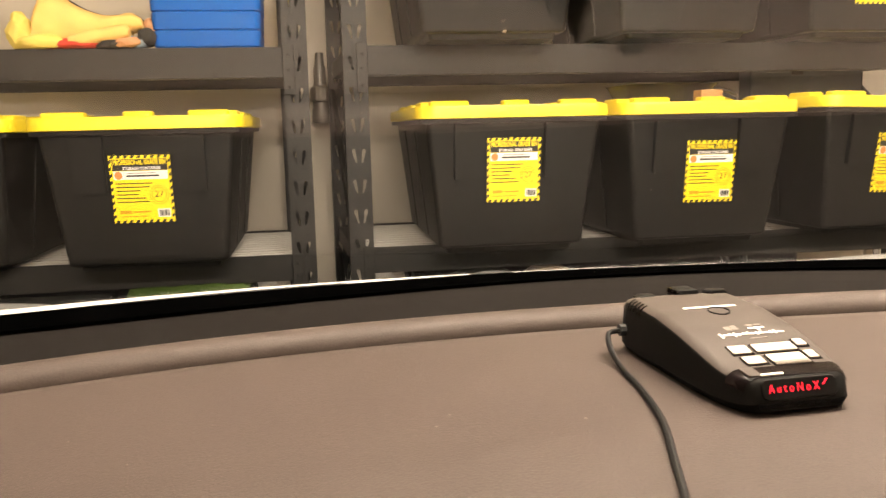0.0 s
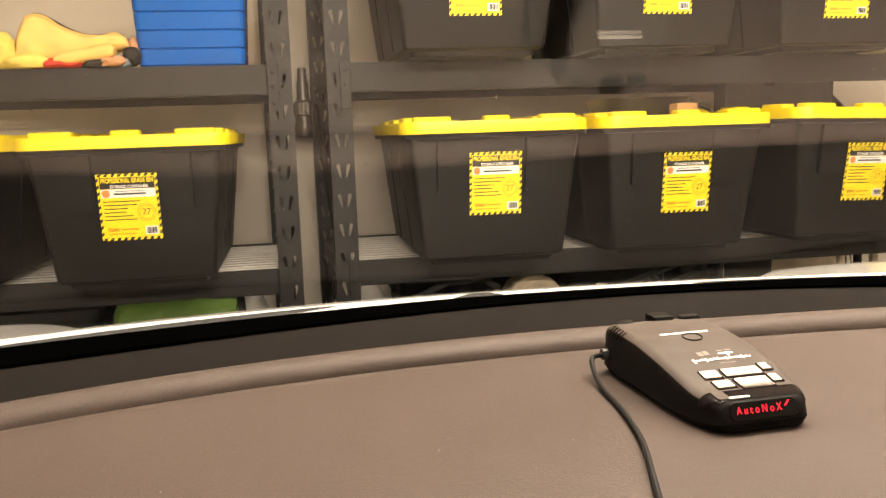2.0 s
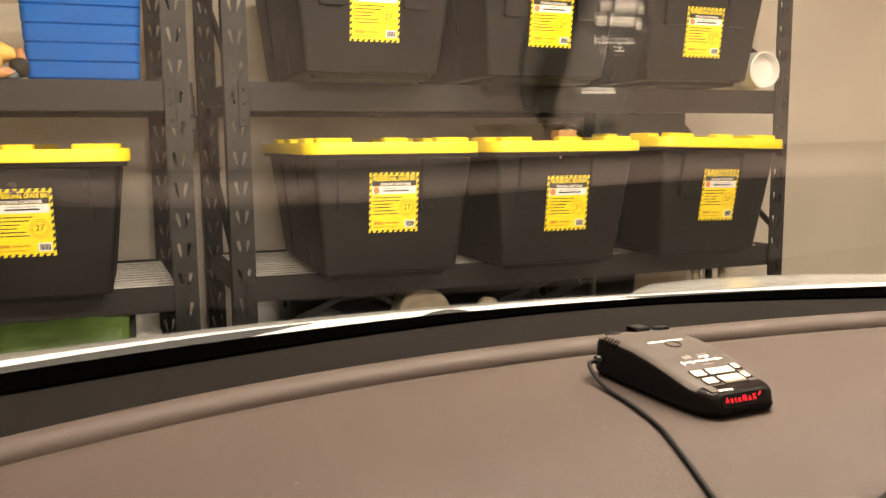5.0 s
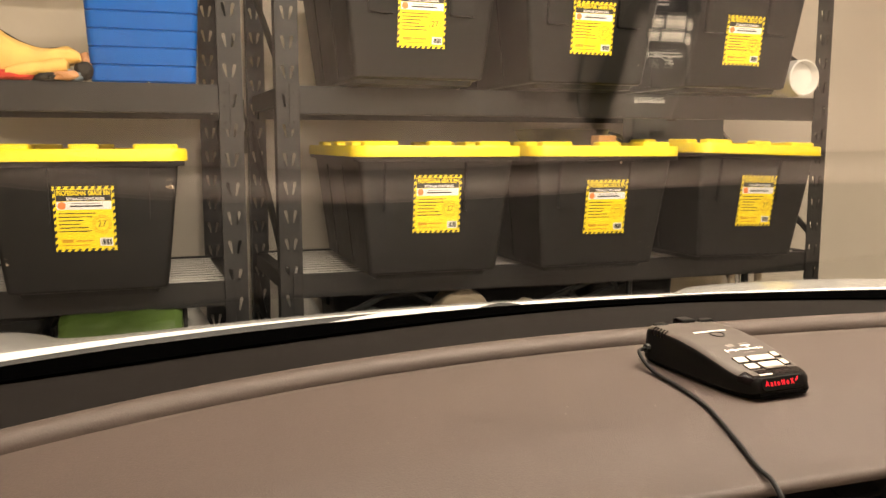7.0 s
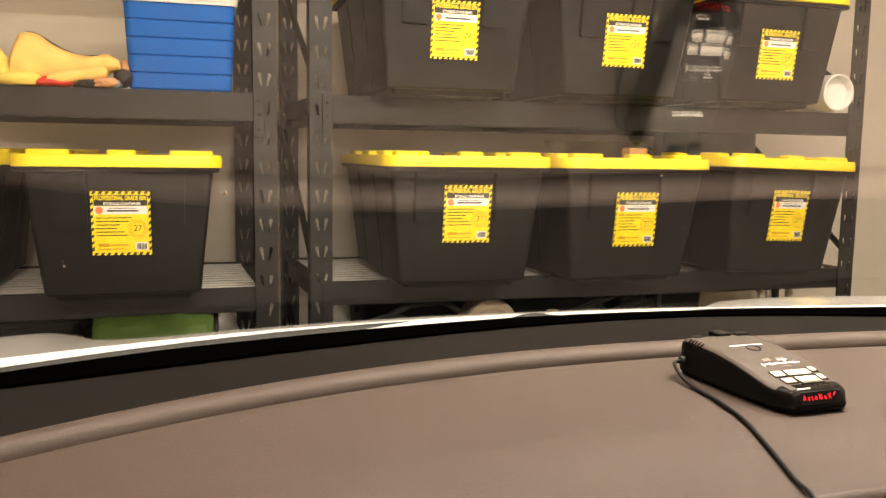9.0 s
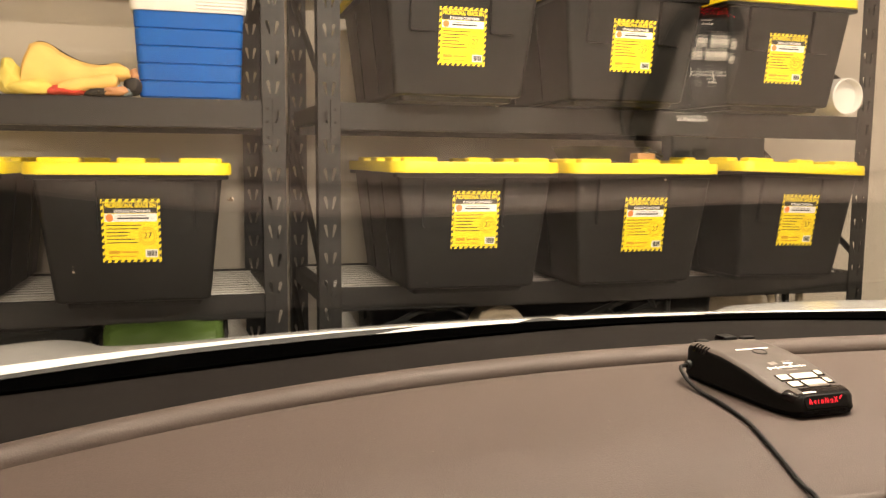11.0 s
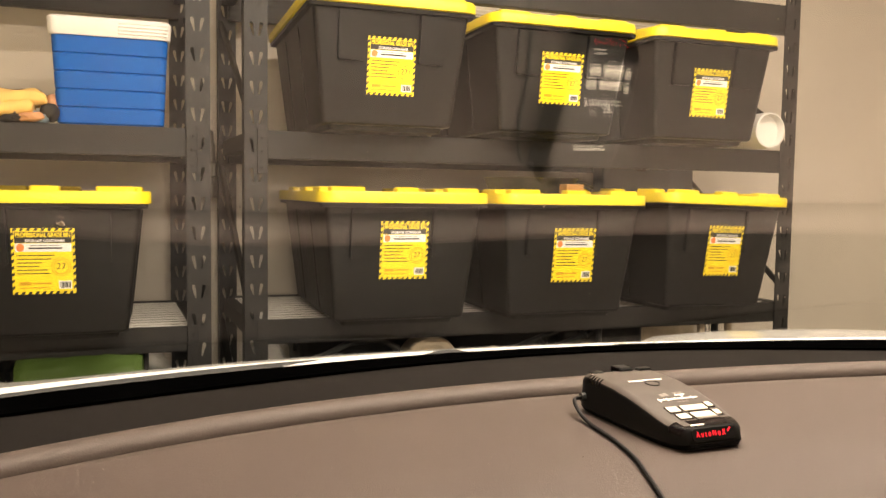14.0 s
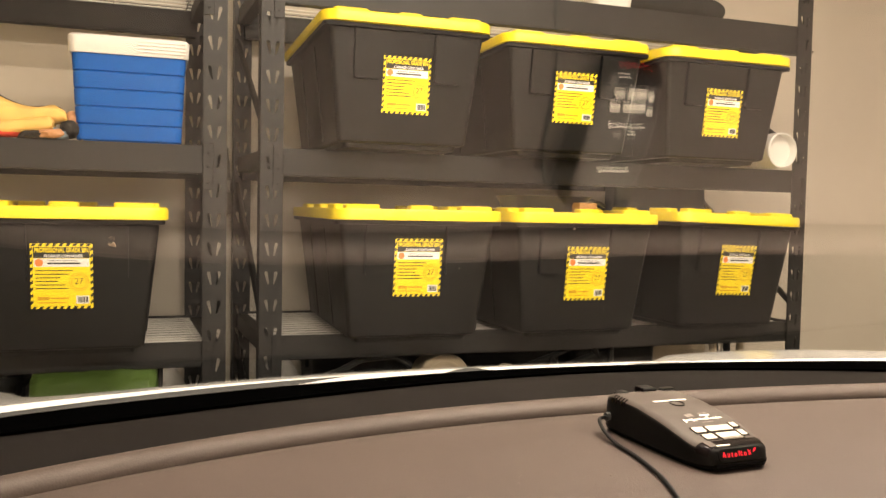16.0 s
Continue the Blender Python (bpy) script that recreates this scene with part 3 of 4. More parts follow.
part("bag_body", bm, GREEN, bag, smooth=True)
part("end_strap", add_tube(bmesh.new(), [(0.165 + 0.004 * math.sin(a), -0.04 + 0.09 * math.cos(a), 0.33 + 0.12 * math.sin(a)) for a in np.linspace(0, math.pi, 12)], 0.009, 6), CLOTH_K, bag, "black webbing strap", smooth=True)

# ---- small things on and under the racks ----
roll = thing("plastic_pipe", 1.584, 2.31, 1.355, "white plastic pipe offcut lying at the end of the shelf", "pipe")
n = 28
outer = lambda r, y: [(r * math.cos(2 * math.pi * k / n), y, 0.064 + r * math.sin(2 * math.pi * k / n)) for k in range(n)]
part("pipe_wall", loft([outer(0.055, 0.030), outer(0.056, 0.003), outer(0.0575, 0.0), outer(0.063, 0.003), outer(0.063, 0.27), outer(0.055, 0.27), outer(0.055, 0.04)], False, False), WHITE, roll, smooth=True)
part("end_cap", loft([outer(0.0548, 0.030), outer(0.0548, 0.036)]), WHITE, roll)

carton = thing("small_carton", 0.742, 2.17, ZR + 0.381, "small brown cardboard box on a yellow lid", "box")
part("carton_body", box(-0.030, 0.030, 0, 0.05, 0.0, 0.030, 0.002), BROWN, carton)
part("tape", box(-0.008, 0.008, -0.001, 0.051, 0.0305, 0.0312), CREAM, carton)

dish = thing("black_tray", 0.665, 2.33, ZR + 0.381, "shallow black plastic tray resting on a tote lid", "tray")
part("tray_body", loft([at_z(rounded(0.22, 0.20, 0.05, 6), 0.001), at_z(rounded(0.25, 0.25, 0.06, 6), 0.044), at_z(rounded(0.262, 0.265, 0.06, 6), 0.049), at_z(rounded(0.235, 0.235, 0.055, 6), 0.047), at_z(rounded(0.21, 0.19, 0.05, 6), 0.006)]), TOTE, dish, smooth=True)
lead = thing("black_cable", 0.907, 2.45, ZR + 0.381, "loose loop of black cable on a tote lid", "cable")
part("loop", add_tube(bmesh.new(), [(0.05 * math.cos(a), 0.04 * math.sin(a), 0.012 + 0.035 * abs(math.sin(a / 2)) ) for a in np.linspace(0, 5.6, 24)], 0.005, 6), RUBBER, lead, smooth=True)

case = thing("tool_case", 1.30, 2.66, ZR + 0.381, "dark blue plastic case standing behind the tote lids", "case")
part("shell", box(-0.20, 0.195, -0.04, 0.04, 0.0, 0.165, 0.008), SLATE, case)
part("clasp", box(-0.06, -0.02, -0.046, -0.0395, 0.09, 0.12, 0.002), STEEL, case)

cart = thing("black_bag", 1.25, 2.52, 1.864, "black soft tool bag on the top shelf", "bag")
part("bag_body", lump(0, 0.0, 0.055, 0.21, 0.12, 0.06, 0.012, 0.07, 12, 0.002), CLOTH_K, cart, smooth=True)
part("handle", add_tube(bmesh.new(), [(0.09 * math.cos(a), -0.06, 0.095 + 0.05 * math.sin(a)) for a in np.linspace(0, math.pi, 12)], 0.008, 6), RUBBER, cart, smooth=True)
tub = thing("white_tub", 0.98, 2.52, 1.864, "white plastic tub on the top shelf", "tub")
part("tub_body", loft([at_z(rounded(0.14, 0.12, 0.03, 5), 0.001), at_z(rounded(0.16, 0.14, 0.03, 5), 0.09), at_z(rounded(0.15, 0.13, 0.03, 5), 0.09), at_z(rounded(0.13, 0.11, 0.03, 5), 0.005)]), WHITE, tub, smooth=True)

# metal fitting clipped to the wall
fit_ = thing("hose_fitting", -0.272, 3.005, 1.155, "grey metal hose fitting clipped to the garage wall", "hose fitting")
seq = [(q * 1.25, r * 1.25) for q, r in [(0.0, 0.024), (0.006, 0.026), (0.036, 0.026), (0.042, 0.022), (0.058, 0.021), (0.060, 0.026), (0.096, 0.026), (0.102, 0.019), (0.112, 0.017), (0.150, 0.0165), (0.156, 0.013), (0.186, 0.012), (0.190, 0.009)]]
part("coupling", loft([[(r * math.cos(2 * math.pi * k / 20), r * math.sin(2 * math.pi * k / 20), z) for k in range(20)] for z, r in seq]), BRASS, fit_, smooth=True)
part("nut", loft([[(0.0355 * math.cos(2 * math.pi * k / 6), 0.0355 * math.sin(2 * math.pi * k / 6), z) for k in range(6)] for z in (0.080, 0.115)]), BRASS, fit_)
part("spring_clip", box(-0.018, 0.018, 0.010, 0.0455, 0.135, 0.160, 0.002), STEEL, fit_)

# bottom shelf


def crate(x, y, z, w, d, h, label):
    c = thing("black_crate", x, y, z, label, "crate", group="crates on the bottom shelf")
    part("bin", loft([at_z(rounded(w * 0.9, d * 0.9, 0.03, 4), 0.001), at_z(rounded(w, d, 0.035, 4), h - 0.03), at_z(rounded(w + 0.02, d + 0.02, 0.04, 4), h - 0.028), at_z(rounded(w + 0.02, d + 0.02, 0.04, 4), h)]), TOTE, c, smooth=True)
    for sx in (-1, 1):
        part("grip", box(sx * (w / 2 + 0.004) - 0.006, sx * (w / 2 + 0.004) + 0.006, -0.06, 0.06, h - 0.09, h - 0.05, 0.003), TOTE, c)
    return c


crate(0.20, 2.78, 0.262, 0.42, 0.30, 0.47, "black plastic crate standing behind the hose")
crate(0.72, 2.80, 0.262, 0.40, 0.28, 0.46, "black plastic crate standing behind the folding stand")
crate(1.14, 2.80, 0.262, 0.38, 0.28, 0.48, "black plastic crate standing beside the grey board")
crate(-1.04, 2.58, 0.252, 0.36, 0.36, 0.46, "black plastic crate beside the green bag")

coil = thing("rope_spool", 0.391, 2.46, 0.262, "cream cardboard spool standing on the bottom shelf", "spool")
n = 32
ringz = lambda r, y, cz: [(r * math.cos(2 * math.pi * k / n), y, cz + r * math.sin(2 * math.pi * k / n)) for k in range(n)]
part("flange", loft([ringz(0.03, 0, 0.365), ringz(0.088, 0.0, 0.365), ringz(0.092, 0.006, 0.365), ringz(0.092, 0.012, 0.365), ringz(0.03, 0.013, 0.365)], False, False), CREAM, coil, smooth=True)
part("hub_ring", loft([ringz(0.055, -0.001, 0.365), ringz(0.060, -0.004, 0.365), ringz(0.066, -0.004, 0.365), ringz(0.070, -0.001, 0.365)], False, False), CREAM, coil, smooth=True)
part("hub", loft([ringz(0.032, -0.003, 0.365), ringz(0.032, 0.010, 0.365)]), CREAM, coil, smooth=True)
part("winding", loft([ringz(0.070, 0.013, 0.365), ringz(0.074, 0.05, 0.365), ringz(0.074, 0.12, 0.365), ringz(0.070, 0.15, 0.365)]), CREAM, coil, smooth=True)
part("stand", box(-0.10, 0.10, -0.01, 0.16, 0.0, 0.272, 0.006), BROWN, coil)

knob = thing("yellow_knob", 0.60, 2.40, 0.262, "small yellow sponge on a black crate", "sponge")
part("sponge", lump(0, 0.04, 0.395, 0.035, 0.03, 0.025, 0.004, 0.02, 21), CREAM, knob, smooth=True)
part("crate_side", box(-0.09, 0.16, -0.0, 0.20, 0.0, 0.372, 0.006), TOTE, knob)

frame_ = thing("folding_stand", 0.80, 2.42, 0.262, "black folding metal stand leaning on the bottom shelf", "stand")
for k, (a, b) in enumerate((((-0.17, 0, 0.40), (0.20, 0.02, 0.52)), ((-0.15, 0.03, 0.34), (0.22, 0.05, 0.46)), ((-0.05, 0.0, 0.44), (0.02, 0.05, 0.38)), ((0.10, 0.0, 0.49), (0.16, 0.05, 0.43)), ((-0.15, 0.03, 0.0), (-0.15, 0.03, 0.40)), ((0.20, 0.03, 0.0), (0.20, 0.03, 0.52)))):
    part("bar", add_tube(bmesh.new(), [a, b], 0.011, 6), STEEL, frame_, smooth=True)
panel = thing("grey_panel", 1.38, 2.86, 0.262, "flat grey board leaning behind the folding stand", "board")
part("board", box(-0.04, 0.32, 0, 0.018, 0, 0.50, 0.003), CREAM, panel)
part("edge_strip", box(-0.04, 0.32, -0.003, 0.021, 0.5005, 0.508, 0.002), STEEL, panel)
hose = thing("garden_hose", 0.06, 2.48, 0.262, "coil of black hose on the bottom shelf", "hose")
part("coil", add_tube(bmesh.new(), [((0.15 + 0.012 * math.sin(a * 0.37)) * math.cos(a), 0.05 * math.sin(a * 0.21), 0.20 + (0.19 + 0.01 * math.sin(a * 0.31)) * math.sin(a)) for a in np.linspace(0, 6 * math.pi, 120)], 0.012, 7), RUBBER, hose, smooth=True)
part("loose_end", add_tube(bmesh.new(), [(-0.13, -0.02, 0.30), (-0.06, -0.03, 0.40), (0.05, -0.03, 0.45), (0.16, -0.02, 0.455), (0.22, 0.0, 0.42)], 0.010, 7), RUBBER, hose, smooth=True)
jug = thing("white_jug", -0.10, 2.78, 0.262, "white plastic jug on the bottom shelf", "jug")
part("jug_body", loft([at_z(rounded(0.16, 0.14, 0.04, 5), 0.001), at_z(rounded(0.17, 0.15, 0.04, 5), 0.30), at_z(rounded(0.10, 0.09, 0.03, 5), 0.38), at_z(rounded(0.05, 0.05, 0.024, 5), 0.41)]), WHITE, jug, smooth=True)
part("cap", loft([at_z(rounded(0.054, 0.054, 0.026, 5), 0.411), at_z(rounded(0.054, 0.054, 0.026, 5), 0.435)]), CREAM, jug, smooth=True)
sack = thing("paper_sack", -0.47, 2.70, 0.252, "white paper sack on the bottom shelf", "sack")
part("sack_body", lump(0, 0, 0.22, 0.07, 0.07, 0.22, 0.012, 0.06, 31, 0.002), WHITE, sack, smooth=True)
tool = thing("hand_tools", 1.50, 2.46, 0.262, "bundle of hand tools in a black bucket", "bucket")
part("bucket", loft([at_z(rounded(0.20, 0.20, 0.098, 8), 0.001), at_z(rounded(0.25, 0.25, 0.122, 8), 0.34), at_z(rounded(0.235, 0.235, 0.115, 8), 0.34), at_z(rounded(0.19, 0.19, 0.092, 8), 0.01)]), TOTE, tool, smooth=True)
for k in range(4):
    a = 0.8 * k
    part("handle", add_tube(bmesh.new(), [(-0.04 + 0.03 * k, 0.02 * math.sin(a), 0.02), (-0.07 + 0.05 * k, 0.05 * math.sin(a), 0.47 + 0.02 * (k % 2))], [0.010, 0.014], 8), (CREAM, CHROME, RUBBER, CREAM)[k], tool, smooth=True)


# ---- the car: windscreen, bonnet, dashboard ----
DZ = 1.019


CAR = Matrix.Translation((-0.4225, -0.0035, 0.9945)) @ Matrix.Diagonal((1.17, 1.17, 1.17, 1)) @ Matrix.Translation((0.4255, 0.0015, -1.019))


def bow(x, c, lo, hi):
    """A cubic about the middle of the dash, carried on past its ends by a gentle bend."""
    q = x + 0.15
    k = min(hi, max(lo, q))
    d = q - k
    return c[0] + c[1] * k + c[2] * k * k + c[3] * k ** 3 + (c[1] + 2 * c[2] * k + 3 * c[3] * k * k) * d - 0.30 * d * d


def ridge_y(x):
    return bow(x, (0.5323, 0.0160, -0.3351, 0.4251), -0.48, 0.16)


def border_low(x):
    return bow(x, (0.6675, 0.0683, -0.5451, -0.4185), -0.50, 0.22)


def border_high(x):
    return bow(x, (0.6804, -0.0024, -0.3527, 0.1646), -0.52, 0.26)


def base_y(x):
    return border_high(x) + 0.030


def ease(t):
    t = min(1, max(0, t))
    return t * t * (3 - 2 * t)


XL, XR = -0.95, 0.72
car = thing("car", 0, 0, 0, "white car parked nose-in towards the racks", "car")
car.matrix_world = CAR


def glass_point(u, v):
    x = XL + (XR - XL) * u
    z = DZ - 0.012 + 0.333 * v
    return (x, 0.6937 - 1.885 * (z - 1.02) + 0.0376 * (x + 0.15) - 0.3300 * (x + 0.15) ** 2 - 1.0285 * (z - 1.02) ** 2, z)


glass = part("windscreen", sheet(glass_point, 48, 32, -0.004), GLASS, car, "clear laminated windscreen glass", smooth=True)
glass.visible_shadow = False


def strip(fn0, fn1, nu=64, thick=0.002):
    return sheet(lambda u, v: tuple(Vector(fn0(u)) * (1 - v) + Vector(fn1(u)) * v), nu, 1, thick)


part("windscreen_border", strip(lambda u: (XL + (XR - XL) * u, border_low(XL + (XR - XL) * u), DZ + 0.0012), lambda u: (XL + (XR - XL) * u, border_high(XL + (XR - XL) * u), DZ + 0.0049)), FRIT, car, "black ceramic edge of the windscreen", smooth=True)

# dashboard top: front lip, grained pad, round ridge, darker shelf up to the glass
dash = thing("dashboard", 0, 0, 0, "grained brown-grey vinyl dashboard under the windscreen", "dashboard")
dash.matrix_world = CAR


def edge_y(x):
    return 0.274 - 0.18 * max(0, abs(x + 0.12) - 0.25) ** 2


def pad_z(x, y):
    e, r = edge_y(x) + 0.006, ridge_y(x) + 0.003
    k = max(0.0, (y - e) / (r - e))
    return DZ - 0.007 * (1 - ease(k * 2.6)) - 0.004 * max(0, (k - 0.97) / 0.03)


def pad(u, v):
    x = XL + (XR - XL) * u
    e, r = edge_y(x), ridge_y(x) + 0.003
    if v < 0.25:
        a = (1 - v / 0.25) * math.pi / 2
        return (x, e + 0.006 - 0.006 * math.sin(a), pad_z(x, e + 0.006) - 0.005 * (1 - math.cos(a)))
    y = e + 0.006 + (r - e - 0.006) * (v - 0.25) / 0.75
    return (x, y, pad_z(x, y))


part("pad", sheet(pad, 60, 40), DASH, dash, "grained brown-grey vinyl pad", smooth=True)


def ridge(u, v):
    x = XL + (XR - XL) * u
    a = radians(-25 + 200 * v)
    return (x, ridge_y(x) + 0.0130 - 0.0140 * math.cos(a), DZ - 0.0040 + 0.0130 * math.copysign(abs(math.sin(a)) ** 0.8, math.sin(a)))


part("ridge", sheet(ridge, 90, 18), DASH, dash, smooth=True)


def shelf(u, v):
    x = XL + (XR - XL) * u
    y0 = ridge_y(x) + 0.0262
    return (x, y0 + (base_y(x) - y0) * v, DZ - 0.001 + 0.002 * v)


part("defrost_panel", sheet(shelf, 60, 10), DASH_DARK, dash, "darker grained plastic below the glass", smooth=True)
part("fascia", sheet(lambda u, v: (XL + (XR - XL) * u, edge_y(XL + (XR - XL) * u) + 0.002 + 0.06 * v, DZ - 0.0192 - 0.43 * v), 40, 4, 0.004), DASH_DARK, dash, "black lower fascia", smooth=True)

scr = thing("centre_display", 0, 0, 0, "gloss black centre display with a dark chrome rim", "display")
scr.matrix_world = CAR @ pose(-0.026, 0.255, 0.903)
face = lambda w, h, r: rounded(w, h, r, 16, 0, 0.055)
part("rim", loft([[(x, y_, z) for x, z in face(w, h, r)] for w, h, r, y_ in ((0.270, 0.116, 0.028, 0.016), (0.276, 0.122, 0.030, 0.004), (0.2745, 0.1205, 0.0295, -0.001), (0.272, 0.118, 0.029, -0.0028), (0.269, 0.115, 0.028, -0.003), (0.267, 0.113, 0.027, 0.000))], True, False), DARK_CHROME, scr, "dark satin chrome rim", smooth=True)
part("screen", loft([[(x, 0.0015, z) for x, z in face(0.2668, 0.1128, 0.027)], [(x, 0.0, z) for x, z in face(0.2662, 0.1122, 0.027)]]), GADGET_GLOSS, scr)
part("mount", box(-0.05, 0.05, 0.0165, 0.05, 0.03, 0.09, 0.003), DASH_DARK, scr)


# bonnet with its two wings rising towards the sides
def hood_rear(x):
    return base_y(x) + 0.072 + 0.10 * (x + 0.13) ** 2


def hood_z(x, y):
    side = abs(x + 0.135)
    top = 0.62 if x < -0.135 else 0.720
    w = math.exp(-((side - top) / 0.120) ** 2) if side < top else 1.0
    s = y - hood_rear(x)
    z = 1.006 - (0.166 - (0.054 if x < -0.135 else 0.069) * w) * s - (0.15 - 0.07 * w) * s * s
    z -= 0.9 * max(0, side - 0.66) ** 2 + 0.9 * max(0, y - 1.45) ** 2
    return z


def hood(u, v):
    x = -0.95 + 1.65 * u
    y0 = hood_rear(x)
    y = y0 + (1.64 - 0.35 * (x + 0.135) ** 2 - y0) * v
    return (x, y, hood_z(x, y) - (0.012 if v == 0 else 0))


part("bonnet", sheet(hood, 70, 60, -0.004), PAINT, car, "glossy white painted bonnet", smooth=True)
part("cowl", sheet(lambda u, v: (-0.97 + 1.67 * u, base_y(-0.97 + 1.67 * u) + 0.004 + 0.085 * v, DZ - 0.014 - 0.03 * math.sin(math.pi * v)), 60, 6, 0.003), RUBBER, car, "black cowl panel", smooth=True)
part("nose", sheet(lambda u, v: (-0.95 + 1.65 * u, 1.64 - 0.35 * (-0.815 + 1.65 * u) ** 2 + 0.03 * math.sin(math.pi * v), hood_z(-0.95 + 1.65 * u, 1.64 - 0.35 * (-0.815 + 1.65 * u) ** 2) - 0.002 - 0.36 * v), 40, 8, 0.004), PAINT, car, smooth=True)
for sx in (-0.95, 0.70):
    part("wing", sheet(lambda u, v: (sx + (0.02 if sx > 0 else -0.02) * math.sin(math.pi * v), 0.60 + 0.80 * u, hood_z(sx, 0.60 + 0.80 * u) - 0.002 - 0.36 * v), 24, 6, 0.004), PAINT, car, smooth=True)
part("roof", sheet(lambda u, v: (-0.80 + 1.33 * u, -0.02 - 1.5 * v, 1.352 + 0.04 * math.sin(math.pi * u) + 0.03 * math.sin(math.pi * min(1, v * 1.2))), 24, 16, 0.01), PAINT, car, "white painted roof", smooth=True)
for a, b in (((-0.98, 0.34, 1.0), (-0.86, -0.10, 1.36)), ((0.74, 0.30, 1.0), (0.60, -0.10, 1.36))):
    part("pillar", add_tube(bmesh.new(), [a, b], 0.035, 10), DASH_DARK, car, "dark windscreen pillar", smooth=True)

for x in (-0.84, 0.57):
    for y in (1.02, -1.20):
        w = part("wheel", loft([[(x + dx, y + r * math.cos(2 * math.pi * k / 28), 0.455 + r * math.sin(2 * math.pi * k / 28)) for k in range(28)] for dx, r in ((-0.09, 0.20), (-0.09, 0.27), (-0.07, 0.285), (0.07, 0.285), (0.09, 0.27), (0.09, 0.20))]), RUBBER, car, "black tyre", smooth=True)
        part("rim", loft([[(x + dx, y + r * math.cos(2 * math.pi * k / 28), 0.455 + r * math.sin(2 * math.pi * k / 28)) for k in range(28)] for dx, r in ((-0.094, 0.195), (0.094, 0.195))]), CHROME, w, "silver rim", smooth=True)
part("underbody", box(-0.73, 0.46, -1.55, 1.50, 0.36, 0.52, 0.02), RUBBER, car)
# wipers at rest below the edge of the glass, only the knuckle of one arm shows
for x0, x1 in ((-0.02, -0.62), (0.50, 0.04)):
    w = part("wiper", add_tube(bmesh.new(), [(x0 + (x1 - x0) * k / 10, base_y(x0 + (x1 - x0) * k / 10) + 0.026, DZ - 0.021) for k in range(11)], 0.0050, 6), RUBBER, car, "black wiper at rest", smooth=True)
    part("wiper_arm", add_tube(bmesh.new(), [(x0 + (x1 - x0) * (0.2 + 0.016 * k), base_y(x0 + (x1 - x0) * (0.2 + 0.016 * k)) + 0.014, DZ - 0.012 + 0.011 * math.sin(math.pi * k / 10)) for k in range(11)], [0.003 + 0.0025 * math.sin(math.pi * k / 10) for k in range(11)], 6), RUBBER, w, "black wiper arm", smooth=True)


# ---- the gadget on the dashboard ----
det = thing("radar_detector", 0, 0, 0, "black radar detector with red display on the dashboard", "radar detector")
det.matrix_world = pose(-0.0885, 0.568, 0.9946, 0, 0, 2.5)
# length along the body, half width, height, lift of the underside
SECS = [(0.0, 0.0265, 0.0255, 0.002), (-0.0014, 0.0312, 0.0292, 0.001), (-0.0045, 0.0340, 0.0310, 0.0004), (-0.012, 0.0353, 0.0325, 0.0003), (-0.024, 0.0358, 0.0325, 0.0003), (-0.050, 0.0360, 0.0317, 0.0003), (-0.075, 0.0358, 0.0284, 0.0003), (-0.095, 0.0352, 0.0244, 0.0004), (-0.105, 0.0346, 0.0219, 0.0004), (-0.115, 0.0334, 0.0194, 0.0005), (-0.122, 0.0316, 0.0186, 0.0006), (-0.1270, 0.0297, 0.0180, 0.0008), (-0.1300, 0.0280, 0.0172, 0.0010), (-0.1325, 0.0262, 0.0150, 0.0014), (-0.1342, 0.0246, 0.0100, 0.0018), (-0.1352, 0.0230, 0.0060, 0.0022)]


def section(y, hw, h, low, grow=0.0):
    """Right half of the lower side, then the rounded top from right to left."""
    r = min(0.0085, 0.8 * (h - low))
    top = []
    for k in range(13):
        a = math.pi * k / 12
        c = math.cos(a)
        top.append(((hw - 0.0012 - r) * (1 if k < 6 else -1 if k > 6 else 0) + (r + grow) * c, y, h - r * 0.75 + (r * 0.75 + grow) * math.sin(a) ** 0.8))
    return [(-hw + 0.003, y, low), (hw - 0.003, y, low), (hw, y, low + 0.004)] + top + [(-hw, y, low + 0.004)]


def at_length(y, grow=0.0):
    cols = list(zip(*SECS))
    keys = [-q for q in cols[0]]
    return section(y, *(float(np.interp(-y, keys, c)) for c in cols[1:]), grow)


def top_z(y):
    return float(np.interp(-y, [-q[0] for q in SECS], [q[2] for q in SECS]))


def shell(ya, yb, grow, n, keep=slice(3, 16)):
    """A thin skin over the rounded top between two lengths."""
    rows = [at_length(ya + (yb - ya) * k / n, grow)[keep] for k in range(n + 1)]
    bm = bmesh.new()
    grid = [[bm.verts.new(p) for p in row] for row in rows]
    for g0, g1 in zip(grid, grid[1:]):
        for k in range(len(g0) - 1):
            bm.faces.new((g0[k], g1[k], g1[k + 1], g0[k + 1]))
    bmesh.ops.recalc_face_normals(bm, faces=bm.faces)
    return bm


part("case", loft([section(*q) for q in SECS]), GADGET, det, "black plastic case, sides kept dark as in shade", smooth=True)


def on_top(x0, x1, ya, yb, lift, r=0.0012):
    """A thin plate that lies on the sloping top between two lengths."""
    o = rounded(abs(x1 - x0), abs(yb - ya), r, 3, (x0 + x1) / 2, (ya + yb) / 2)
    return loft([[(x, y, top_z(y) - 0.0005) for x, y in o], [(x, y, top_z(y) + lift) for x, y in o]])


